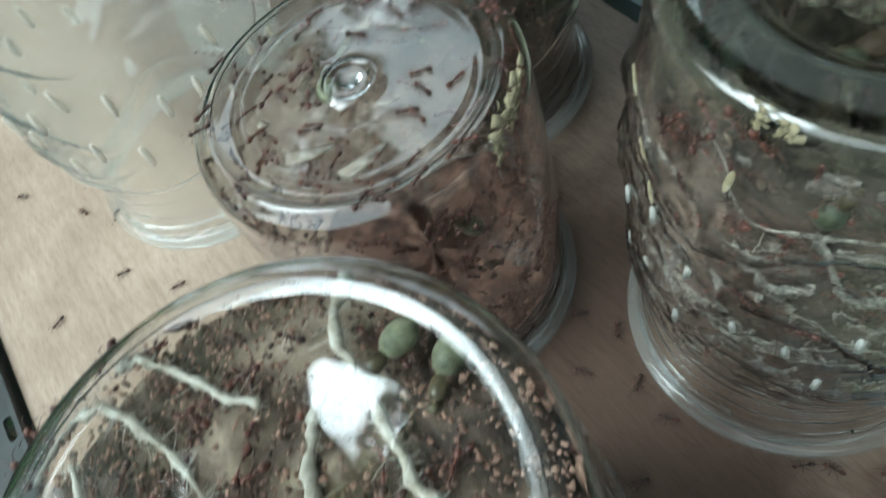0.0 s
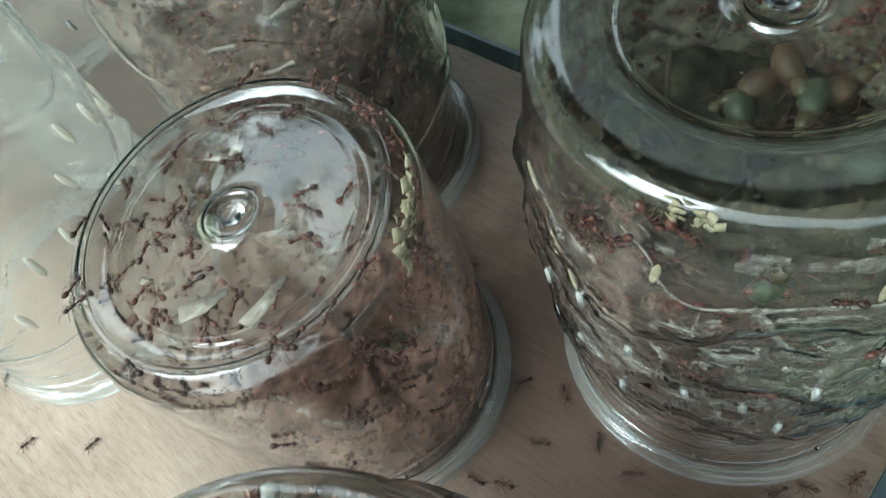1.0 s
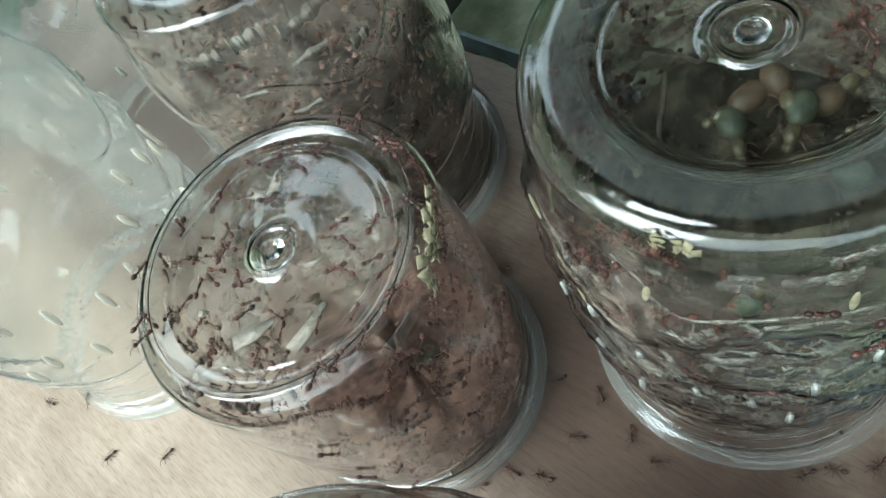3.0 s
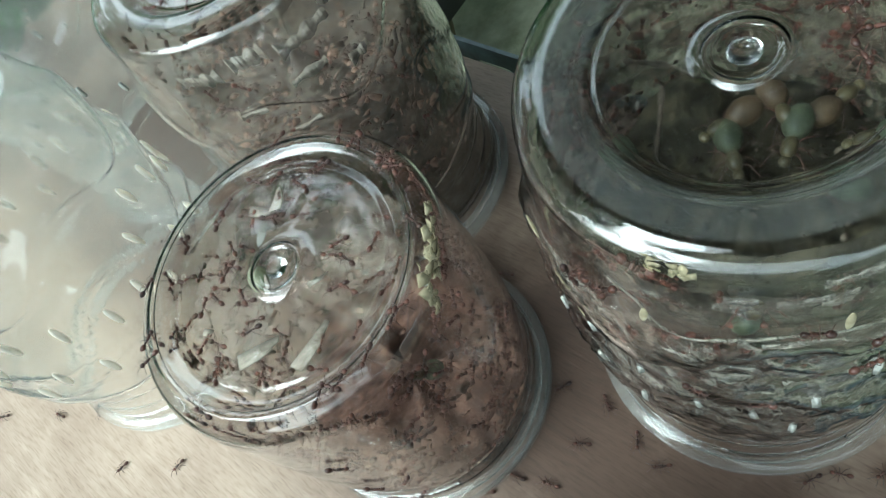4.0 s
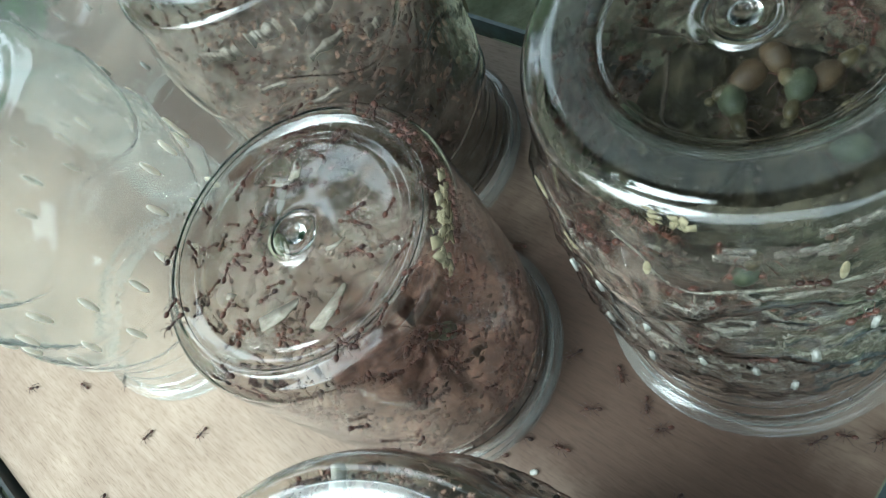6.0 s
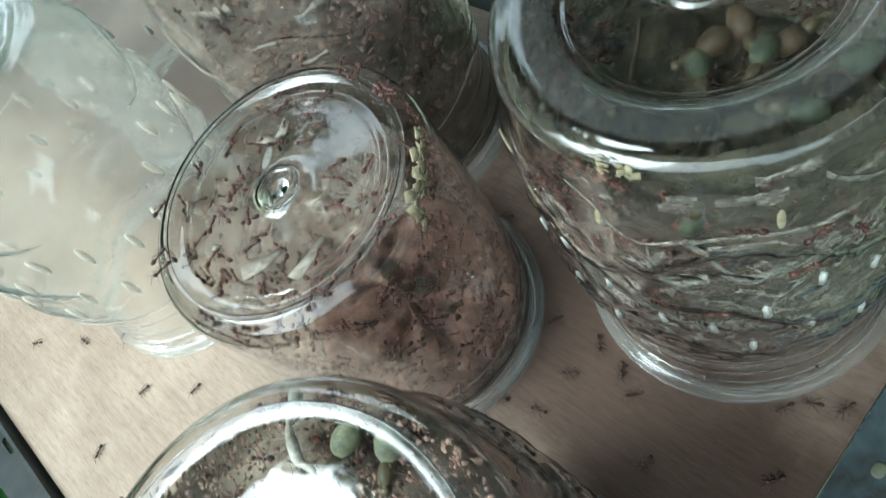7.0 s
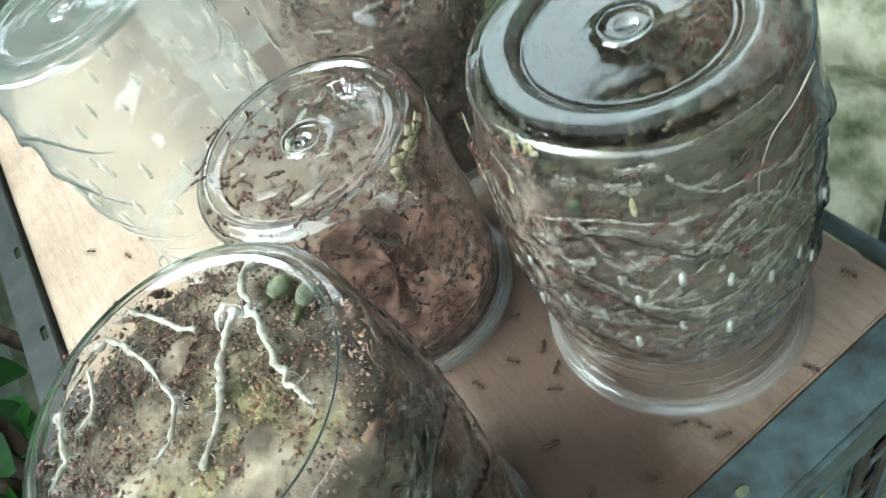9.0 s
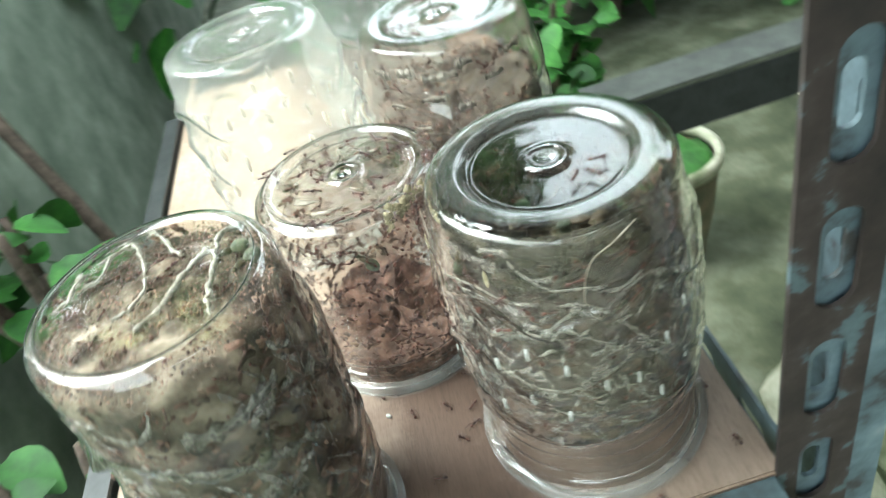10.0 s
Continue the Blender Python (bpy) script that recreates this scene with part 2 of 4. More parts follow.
DARKWALL = mottled("algae_wall", [(0.3, (0.11, 0.135, 0.10)), (0.55, (0.22, 0.25, 0.2)), (0.75, (0.34, 0.37, 0.3))], 9, 0.8, 7, 0.4, 0.006)
ROOF = mottled("weathered_wood", [(0.3, (0.03, 0.028, 0.022)), (0.7, (0.09, 0.08, 0.065))], 8, 0.85, 7, 0.4, 0.004, stretch=(1, 12, 1))
LEAF = mottled("leaf_green", [(0.3, (0.026, 0.0902, 0.0132)), (0.6, (0.0585, 0.1886, 0.0275)), (0.8, (0.117, 0.2952, 0.0495))], 30, 0.6, 4, 0.2, 0.001, tone=0.5)
BARK = mottled("bark", [(0.3, (0.05, 0.035, 0.025)), (0.7, (0.16, 0.12, 0.09))], 60, 0.9, 6, 0.8, 0.003)
CLAY = mottled("mossy_clay", [(0.3, (0.05, 0.06, 0.03)), (0.55, (0.11, 0.09, 0.05)), (0.75, (0.17, 0.11, 0.075))], 30, 0.85, 6, 0.4, 0.002)


# ---- builders ----
def part(name, bm, mat, parent=None, label="", smooth=True):
    me = bpy.data.meshes.new(name)
    bm.to_mesh(me)
    bm.free()
    return put(name, me, mat, parent, label, smooth)


def put(name, me, mat, parent=None, label="", smooth=True):
    if smooth:
        me.shade_smooth()
    if not me.materials:
        me.materials.append(mat)
    ob = new(name, me)
    if parent:
        ob.parent = parent
    if label:
        ob["label"] = label
    return ob


def empty(name, m, label, category, group=""):
    ob = new(name)
    ob.empty_display_size = 0.01
    ob.matrix_world = m
    return tagged(ob, label, category, group)


def box(bm, x0, x1, y0, y1, z0, z1, bevel=0.0):
    r = bmesh.ops.create_cube(bm, size=1.0, matrix=Matrix.LocRotScale(((x0 + x1) / 2, (y0 + y1) / 2, (z0 + z1) / 2), None, (x1 - x0, y1 - y0, z1 - z0)))
    if bevel:
        es = list({e for v in r["verts"] for e in v.link_edges})
        bmesh.ops.bevel(bm, geom=es, offset=bevel, segments=2, affect="EDGES")


def lathe(profile, seg=96, wobble=None, closed=True):
    """Turns a line of (radius, height) round the upright axis."""
    bm = bmesh.new()
    rings = []
    for r, z in profile:
        if r < 1e-5:
            rings.append([bm.verts.new((0, 0, z))])
            continue
        ring = []
        for k in range(seg):
            a = 2 * math.pi * k / seg
            dr, dz = wobble(a, r, z) if wobble else (0, 0)
            ring.append(bm.verts.new(((r + dr) * math.cos(a), (r + dr) * math.sin(a), z + dz)))
        rings.append(ring)
    for p, q in list(zip(rings, rings[1:] + (rings[:1] if closed else []))):
        if len(p) == 1 and len(q) == 1:
            continue
        for k in range(seg):
            j = (k + 1) % seg
            if len(p) == 1:
                bm.faces.new((p[0], q[j], q[k]))
            elif len(q) == 1:
                bm.faces.new((p[k], p[j], q[0]))
            else:
                bm.faces.new((p[k], p[j], q[j], q[k]))
    bmesh.ops.recalc_face_normals(bm, faces=bm.faces)
    return bm


def spline(points, n):
    """A smooth line through the given points, n steps from one to the next."""
    pts = [Vector(p) for p in points]
    out = []
    for i in range(len(pts) - 1):
        p0, p1, p2, p3 = pts[max(i - 1, 0)], pts[i], pts[i + 1], pts[min(i + 2, len(pts) - 1)]
        for k in range(n):
            u = k / n
            out.append(0.5 * ((2 * p1) + (p2 - p0) * u + (2 * p0 - 5 * p1 + 4 * p2 - p3) * u**2 + (3 * p1 - p0 - 3 * p2 + p3) * u**3))
    out.append(pts[-1])
    return out


def wall_of(line, thick):
    """A closed outline: the line, and the same line moved inwards by the wall's thickness."""
    inner = []
    for i, (r, z) in enumerate(line):
        a, b = line[max(i - 1, 0)], line[min(i + 1, len(line) - 1)]
        d = Vector((b[0] - a[0], b[1] - a[1])).normalized()
        inner.append((max(r - d.y * thick, 0.0) if r > 1e-5 else 0.0, z + d.x * thick))
    return line + inner[::-1]


def tube(points, radius, sides=6, n=5, rough=0.25, taper=0.4):
    """A thin uneven strand through the points."""
    line = spline(points, n)
    bm = bmesh.new()
    rings = []
    for i, p in enumerate(line):
        d = (line[min(i + 1, len(line) - 1)] - line[max(i - 1, 0)]).normalized()
        u = d.cross(Vector((0.3, 0.2, 0.93))).normalized()
        w = d.cross(u)
        r = radius * (1 - taper * i / len(line)) * (1 + rough * noise.noise(p * 500))
        rings.append([bm.verts.new(p + r * (math.cos(2 * math.pi * k / sides) * u + math.sin(2 * math.pi * k / sides) * w)) for k in range(sides)])
    for p, q in zip(rings, rings[1:]):
        for k in range(sides):
            bm.faces.new((p[k], p[(k + 1) % sides], q[(k + 1) % sides], q[k]))
    bm.faces.new(rings[0][::-1])
    bm.faces.new(rings[-1])
    return bm


def ball(bm, centre, size, u=10, v=7):
    bmesh.ops.create_uvsphere(bm, u_segments=u, v_segments=v, radius=1.0, matrix=Matrix.LocRotScale(centre, None, size))


def arrays(bm):
    """The corners and triangles of a bmesh, as arrays; the bmesh is freed."""
    bmesh.ops.triangulate(bm, faces=bm.faces)
    bm.verts.index_update()
    v = np.array([p.co[:] for p in bm.verts])
    f = np.array([[q.index for q in p.verts] for p in bm.faces])
    bm.free()
    return v, f


def many(name, piece, poses, mat, label, category, at=None):
    """One mesh of loose copies of a piece."""
    v, f = piece
    m = np.array([np.array(p) for p in poses])
    vs = np.einsum("nij,kj->nki", m[:, :3, :3], v) + m[:, None, :3, 3]
    fs = f[None] + (np.arange(len(m)) * len(v))[:, None, None]
    me = bpy.data.meshes.new(name)
    me.from_pydata(vs.reshape(-1, 3).tolist(), [], fs.reshape(-1, 3).tolist())
    ob = put(name, me, mat)
    if at:
        ob.location = at
    return tagged(ob, label, category, kind="stuff")


def frame_of(place, ahead, up):
    """A pose at a place, with its y along ahead and its z along up."""
    up = Vector(up).normalized()
    x = Vector(ahead).cross(up).normalized()
    y = up.cross(x)
    return Matrix.Translation(place) @ Matrix((x, y, up)).transposed().to_4x4()


# ---- ants: y ahead, z up, feet on z = 0 ----
def leg_mesh(side, y, ahead, s):
    pts = [(0.0003 * side * s, y * s, 0.0008 * s), (0.0014 * side * s, (y + 0.35 * ahead) * s, 0.0017 * s), (0.0026 * side * s, (y + ahead) * s, 0.0)]
    return tube(pts, 0.00013 * s, 4, 2, 0.0, 0.5)


def joined(*bms):
    out = bmesh.new()
    for b in bms:
        me = bpy.data.meshes.new("piece")
        b.to_mesh(me)
        b.free()
        out.from_mesh(me)
        bpy.data.meshes.remove(me)
    return out


def ant_pieces(s=1.0):
    head, thorax, gaster = bmesh.new(), bmesh.new(), bmesh.new()
    ball(head, (0, 0.0029 * s, 0.0011 * s), (0.00075 * s, 0.0008 * s, 0.0006 * s), 8, 6)
    ball(thorax, (0, 0.0010 * s, 0.0011 * s), (0.00045 * s, 0.0013 * s, 0.0005 * s), 8, 6)
    ball(thorax, (0, -0.0007 * s, 0.0010 * s), (0.00028 * s, 0.0006 * s, 0.00035 * s), 6, 5)
    ball(gaster, (0, -0.0022 * s, 0.0011 * s), (0.0008 * s, 0.0012 * s, 0.0008 * s), 8, 6)
    feel = [tube([(0.0003 * k * s, 0.0034 * s, 0.0013 * s), (0.0010 * k * s, 0.0045 * s, 0.0019 * s), (0.0016 * k * s, 0.0058 * s, 0.0008 * s)], 0.00009 * s, 3, 2, 0.0, 0.3) for k in (-1, 1)]
    legs = [(side, y, a) for side in (-1, 1) for y, a in ((0.0016, 0.0021), (0.0009, 0.0002), (0.0003, -0.0023))]
    return head, thorax, gaster, feel, [leg_mesh(side, y, a, s) for side, y, a in legs]


def make_ant():
    head, thorax, gaster, feel, legs = ant_pieces()
    thing = empty("ant", pose(0, 0, 0), "red-brown weaver ant with thin spread legs", "ant", "ants about the jars")
    h = part("head", head, ANT, thing)
    for f in feel:
        part("antenna", f, ANT, h)
    part("thorax", thorax, ANT, thing)
    part("gaster", gaster, ANT, thing)
    for leg in legs:
        part("leg", leg, ANT, thing)
    return thing


def ant_arrays():
    head, thorax, gaster, feel, legs = ant_pieces()
    return arrays(joined(head, thorax, gaster, *feel, *legs))


# ---- jars ----
def ridges(turn, strength, quilt=0.0):
    """Moulded tiers round the jar's waist, scalloped five times a round: a sharp lower lip and a long slope above it."""
    def f(a, r, z):
        if r < 0.03 or not 0.03 < z < 0.15:
            return 0, 0
        d = 0.0
        for z0, swing, phase, wide, high in TIERS:
            x = (z - z0 - swing * math.cos(5 * a + phase + turn)) / wide
            d += high * math.exp(-((x / 0.5) ** 2 if x < 0 else (x / 2.2) ** 2))
        cells = 0.0
        if quilt and 0.045 < z < 0.132:
            near = noise.voronoi(Vector((5.6 * math.cos(a), 5.6 * math.sin(a), z / 0.0095)))[0]
            cells = quilt * max(0.0, 1 - (near[1] - near[0]) / 0.3) * min(1.0, (z - 0.045) / 0.008, (0.132 - z) / 0.008)
        return strength * d + cells, 0
    return f


TIERS = ((0.120, 0.008, 0.0, 0.0035, 1.0), (0.088, 0.012, 0.9, 0.004, 0.9), (0.062, 0.005, 2.2, 0.003, 0.7), (0.046, 0.003, 0.4, 0.0025, 0.6))
TALL = [(0.0505, 0.0), (0.0504, 0.010), (0.0494, 0.013), (0.0487, 0.016), (0.0490, 0.0195), (0.0487, 0.023), (0.0488, 0.028), (0.0493, 0.031), (0.0495, 0.035),
        (0.0512, 0.043), (0.0525, 0.055), (0.0532, 0.075), (0.0532, 0.098), (0.0524, 0.112), (0.0515, 0.125), (0.0500, 0.14), (0.0486, 0.150)]
TALL_FOOT = [(0.0486, 0.1502), (0.0483, 0.1522), (0.0474, 0.1541), (0.0459, 0.1553), (0.0441, 0.1561), (0.0425, 0.1568), (0.0408, 0.1572), (0.0390, 0.1573), (0.0366, 0.1572), (0.0347, 0.1570), (0.0335, 0.1564)]
SHORT = [(0.0454, 0.0), (0.0454, 0.010), (0.0452, 0.012), (0.0453, 0.020), (0.0463, 0.0225), (0.0465, 0.03), (0.0475, 0.045), (0.0478, 0.07), (0.0478, 0.09), (0.0474, 0.107)]
SHORT_FOOT = [(0.0474, 0.1072), (0.0471, 0.1118), (0.0459, 0.1149), (0.0438, 0.1168), (0.0414, 0.1186), (0.0396, 0.1182)]


WIDE_FOOT = [(0.0474, 0.1072), (0.0474, 0.1105), (0.0471, 0.1134), (0.0461, 0.1158), (0.0444, 0.1173), (0.0423, 0.1180), (0.0404, 0.1180)]


BOWL = (0.0058, -0.0101)


def dimple(r, deep):
    """How far the middle of a jar's base is pressed in: a shallow bowl with a soft edge."""
    if r < 0.015:
        return deep - 0.78 * deep * (r / 0.015) ** 2
    return 0.22 * deep * max(0.0, (0.0195 - r) / 0.0045) ** 2


def jar(x, y, lines, kr, kz, turn, label, strength=0.001, mat=CLEAR, ticks=False, knob=True, trough=1.0, edge=EDGE, dip=1.0, dome=0.0, quilt=0.0):
    """A clear jar standing on its mouth, with a mouth ring, a foot ring round the sunk base with its nub, and moulded ticks."""
    thing = empty("jar", pose(x, y, 0, 0, 0, turn), label, "jar", "upturned jars on the shelf")
    wall, foot = [[(p.x, p.y) for p in spline([(r * kr, z * kz, 0) for r, z in line], 8)] for line in lines]
    rm, rt, zt = wall[0][0], foot[-1][0], foot[-1][1]
    base = [(rt, zt), (rt - 0.002 * trough, zt - 0.0016 * trough), (rt - 0.005 * trough, zt - 0.0019 - 0.0006 * trough), (rt - 0.0075 * trough, zt - 0.0020), (rt - 0.010 * trough, zt - 0.0021), (0.022, zt - 0.0020)]
    base += [(0.0125, zt - 0.0019), (0.0095, zt - 0.0012), (0.0082, zt - 0.0002), (0.0070, zt - 0.0002), (0.0058, zt - 0.0008), (0.003, zt - 0.0008), (0.0, zt - 0.0008)] if knob else [(0.01, zt - 0.0022), (0.0, zt - 0.0023)]
    base = [(r, zt + dip * (z - zt)) for r, z in base]
    if dome:
        base = [(rt, zt), (rt - 0.0015, zt - 0.0008)] + [(r, zt - 0.0012) for r in [(rt - 0.003) * (1 - k / 20) for k in range(21)]]
    disc = [(p.x, p.y) for p in spline([(r, z, 0) for r, z in base], 4)]
    disc[-1] = (0.0, disc[-1][1] - dimple(Vector(BOWL).length, dome))
    waist = ridges(turn, strength, quilt)

    def shape(a, r, z):
        if dome and z > zt - 0.006 and r < rt - 0.004:
            p = Vector((r * math.cos(a), r * math.sin(a)))
            return 0, -dimple((p - Vector(BOWL)).length * (1 + 0.12 * noise.noise(Vector((90 * p.x, 90 * p.y, 4)))), dome)
        return waist(a, r, z)

    parts = [part("shell", lathe(wall_of(wall[:-1] + foot[:-1] + disc, 0.0008), 200 if quilt else 144, shape), mat, thing)]
    shell = parts[0].data
    shell.materials.append(edge)
    for p in shell.polygons:
        if p.center.z > zt - 0.0032 and rt - 0.0015 < p.center.xy.length < 0.0418:
            p.material_index = 1
    if knob:
        nub = [(0.0035, zt - 0.0009), (0.0034, zt - 0.0007), (0.0027, zt - 0.0005), (0.0, zt - 0.0003)]
        top = [(p.x, p.y) for p in spline([(r, z, 0) for r, z in nub], 3)]
        top[-1] = (0.0, top[-1][1])
        parts.append(part("nub", lathe(top + [(0.0, zt - 0.0009)], 48), mat, thing))
    ring = [(rm + 0.0003, 0.0), (rm + 0.0040, 0.0), (rm + 0.0047, 0.0010), (rm + 0.0049, 0.0040), (rm + 0.0047, 0.0064), (rm + 0.0038, 0.0076), (rm + 0.0022, 0.0082), (rm + 0.0003, 0.0087)]
    ring = [(p.x, p.y) for p in spline([(r, z, 0) for r, z in ring], 4)]
    parts.append(part("mouth_ring", lathe(ring, 112), RIM, thing))
    for k in range(3):
        turns = [(math.radians(120 * k + 4 * j), 0.0135 + 0.0016 * j / 20) for j in range(21)]
        parts.append(part("screw_thread", tube([((rm + 0.0004) * math.cos(a), (rm + 0.0004) * math.sin(a), z) for a, z in turns[::4]], 0.0007, 6, 6, 0.0, 0.0), mat, thing))
    if ticks:
        bm = bmesh.new()
        box(bm, -0.0006, 0.0006, -0.0010, 0.0010, -0.0034, 0.0034, 0.00055)
        if kr > 1.05:
            bm.clear()
            ball(bm, (0.0002, 0, 0), (0.0013, 0.0014, 0.0058), 10, 8)
        me = bpy.data.meshes.new("tick")
        bm.to_mesh(me)
        bm.free()
        rt_ = ridges(turn, strength)
        for k in range(5):
            for da, z in ((-28, 0.081), (-14, 0.095), (0, 0.103), (15, 0.095), (30, 0.083), (-18, 0.066), (-2, 0.076), (13, 0.068)):
                a = math.radians(72 * k + da - 124 - turn)
                r = 0.0534 * kr + rt_(a, 0.05, z * kz)[0]
                ob = put("tick", me, GLINT if kr > 1.05 else TICK, thing)
                ob.matrix_basis = pose(r * math.cos(a), r * math.sin(a), z * kz, 0, 0, math.degrees(a)) @ pose(0, 0, 0, random.uniform(-8, 8), 0, 0)
    for p in parts:
        p.visible_shadow = False
    return thing


def litter(x, y, radius, bottom, rim, hollow, floor, seed, label, ragged=0.012, mat=LITTER, crown=0.0):
    """Loose leaf litter heaped up against a jar's wall: its rim height, the hollow's radius and the hollow's floor."""
    prof = [(radius * 0.84, bottom), (radius * 0.86, bottom + 0.012), (radius * 0.89, bottom + 0.024)] if bottom + 0.04 < rim else [(radius * 0.95, bottom)]
    low = bottom + 0.034 if bottom + 0.04 < rim else bottom + 0.003
    prof += [(radius, low + (rim - low) * k / 24) for k in range(25)]
    if hollow > 0:
        prof += [(radius - (radius - hollow) * k / 5, rim) for k in range(1, 5)]
        prof += [(hollow, rim + (floor - rim) * k / 12) for k in range(13)]
        prof += [(hollow * (1 - k / 10), floor) for k in range(1, 11)]
    else:
        prof += [(radius * (1 - k / 14), rim + crown * min(1.0, k / 2.5)) for k in range(1, 15)]

    def rough(a, r, z):
        p = Vector((r * math.cos(a), r * math.sin(a), z)) * 75 + Vector((seed * 7.3, seed * 3.1, 0))
        d = noise.noise(p) * 0.6 + noise.noise(p * 2.6) * 0.4
        w = noise.noise(Vector((math.cos(a) * 1.6, math.sin(a) * 1.6, seed)))
        high = max(0.0, (z - bottom) / (rim - bottom))
        return min(0.0, -0.0028 * (d + 0.35)) if r > radius * 0.97 else 0.002 * d, high * (ragged * w * 2 + 0.006 * d)

    ob = part("leaf_litter", lathe(prof, 96, rough, closed=False), mat)
    ob.location = (x, y, 0)
    return tagged(ob, label, "leaf litter", kind="stuff")


def crumb_arrays():
    """A small bent leaf flake with some thickness."""
    bm = bmesh.new()
    box(bm, -0.0016, 0.0016, -0.0022, 0.0022, -0.00012, 0.00012)
    bmesh.ops.subdivide_edges(bm, edges=[e for e in bm.edges if abs(e.verts[0].co.y - e.verts[1].co.y) > 0.001], cuts=1)
    for v in bm.verts:
        v.co.z += -90 * v.co.y**2 + 40 * v.co.x * v.co.y
        if v.co.y > 0.001:
            v.co.x *= 0.45
    return arrays(bm)


def on_wall(radius, a, z, turn, lift=0.0, inside=True):
    """A pose on a jar's wall, y along the wall, z away from it."""
    c, s_ = math.cos(a), math.sin(a)
    up = Vector((-c, -s_, 0)) if inside else Vector((c, s_, 0))
    ahead = math.cos(turn) * Vector((-s_, c, 0)) + math.sin(turn) * Vector((0, 0, 1))
    return frame_of(Vector((radius * c, radius * s_, z)) + lift * up, ahead, up)


# ---- setting ----
bm = bmesh.new()
box(bm, -0.328, -0.001, 0.0, 0.62, -0.009, 0.0, 0.001)
board = part("shelf_board", bm, PLY, smooth=False)
tagged(board, "worn plywood shelf board, pale beige with painted shade by the jars", "shelf board")

GROUND = -0.62
bm = bmesh.new()
bmesh.ops.create_grid(bm, x_segments=120, y_segments=120, size=30)
for v in bm.verts:
    v.co.z = 0.03 * noise.noise(v.co * 0.7)
ground = part("ground", bm, MOSSY)
ground.location = (0, 0, GROUND)
tagged(ground, "mossy grey concrete yard ground", "ground", kind="structure")

# added wall: stops light from the east and backs the yard in green
bm = bmesh.new()
box(bm, 1.5, 1.65, -3.0, 3.4, GROUND, 0.98)
tagged(part("wall_east", bm, MOSSWALL, smooth=False), "rough moss-green wall added to close off the east", "wall", kind="structure")

# unseen wall that cuts off low sky light from the west
bm = bmesh.new()
box(bm, -2.75, -2.6, -3.0, 1.6, GROUND, 1.5)
tagged(part("wall_house", bm, PLASTER, smooth=False), "unseen plain grey wall added to block the low western sky", "wall", kind="structure")

# unseen wall behind the camera, kept pale as a reflector for the jars
bm = bmesh.new()
box(bm, -0.45, 1.5, -1.75, -1.6, GROUND, 0.98)
tagged(part("wall_south", bm, PALEWALL, smooth=False), "unseen pale wall added to reflect soft light onto the jars", "wall", kind="structure")

# unseen roof, cut to shade the jars and leave sky gaps in reflections
bm = bmesh.new()
box(bm, -0.475, 1.65, -1.3, 0.0, 0.98, 1.01)
for v in bm.verts:
    if v.co.y > -0.1:
        v.co.y = 0.70 + 0.10 * v.co.x
tagged(part("roof", bm, ROOF, smooth=False), "unseen dark roof added to block the sky overhead", "roof", kind="structure")

# ---- the rack ----
rack = empty("shelf_rack", pose(0, 0, GROUND), "slotted angle-iron shelf rack, chipped blue paint over rust", "shelf rack")


def bar(name, mat, bm, label=""):
    ob = part(name, bm, mat, rack, label, smooth=False)
    ob.matrix_parent_inverse = rack.matrix_world.inverted()
    return ob


def slotted(length, width, thick, pitch, slot_l, slot_w, first=0.02):
    """A flat strip along z with a row of rounded slots through it: x across, y thickness."""
    bm = bmesh.new()
    n = max(1, int((length - first) / pitch))
    half = width / 2

    def quad(*p):
        front = [bm.verts.new((x, 0, z)) for x, z in p]
        back = [bm.verts.new((x, thick, z)) for x, z in p]
        bm.faces.new(front)
        bm.faces.new(back[::-1])
        for k in range(len(p)):
            j = (k + 1) % len(p)
            bm.faces.new((front[j], front[k], back[k], back[j]))

    z = 0.0
    for k in range(n):
        za = first + k * pitch
        zb = za + slot_l
        quad((-half, z), (half, z), (half, za), (-half, za))
        r = slot_w / 2
        for sgn in (-1, 1):
            arc = [(sgn * r * math.sin(q), za + r - r * math.cos(q)) for q in np.linspace(0, math.pi / 2, 5)]
            arc += [(sgn * r * math.cos(q), zb - r + r * math.sin(q)) for q in np.linspace(0, math.pi / 2, 5)]
            p = [(sgn * half, zb), (sgn * half, za)] + [(float(x_), float(z_)) for x_, z_ in arc]
            quad(*(p if sgn > 0 else p[::-1]))
        z = zb
    quad((-half, z), (half, z), (half, length), (-half, length))
    bmesh.ops.remove_doubles(bm, verts=bm.verts, dist=1e-6)
    bmesh.ops.recalc_face_normals(bm, faces=bm.faces)
    return bm


def flange(name, mat, m, length, width, label="", pitch=0.05, slot_l=0.026, slot_w=0.0095, first=0.02):
    bm = slotted(length, width, 0.0022, pitch, slot_l, slot_w, first)
    bmesh.ops.transform(bm, matrix=m, verts=bm.verts)
    return bar(name, mat, bm, label)


# front bar: a level flange in front of the board and an upright face below it
flange("front_bar", BLUE, pose(-0.372, -0.0112, -0.004, 90, 0, 90), 0.366, 0.021, "", 0.06, 0.006, 0.004, 0.02)
flange("front_bar", BLUE, pose(-0.372, -0.0240, -0.0225, 0, 90, 0), 0.366, 0.036, "", 0.05, 0.024, 0.009, 0.02)
# side bars
flange("side_bar", BLUE, pose(0.0035, 0.004, -0.012, -90, -90, 0), 0.64, 0.034)
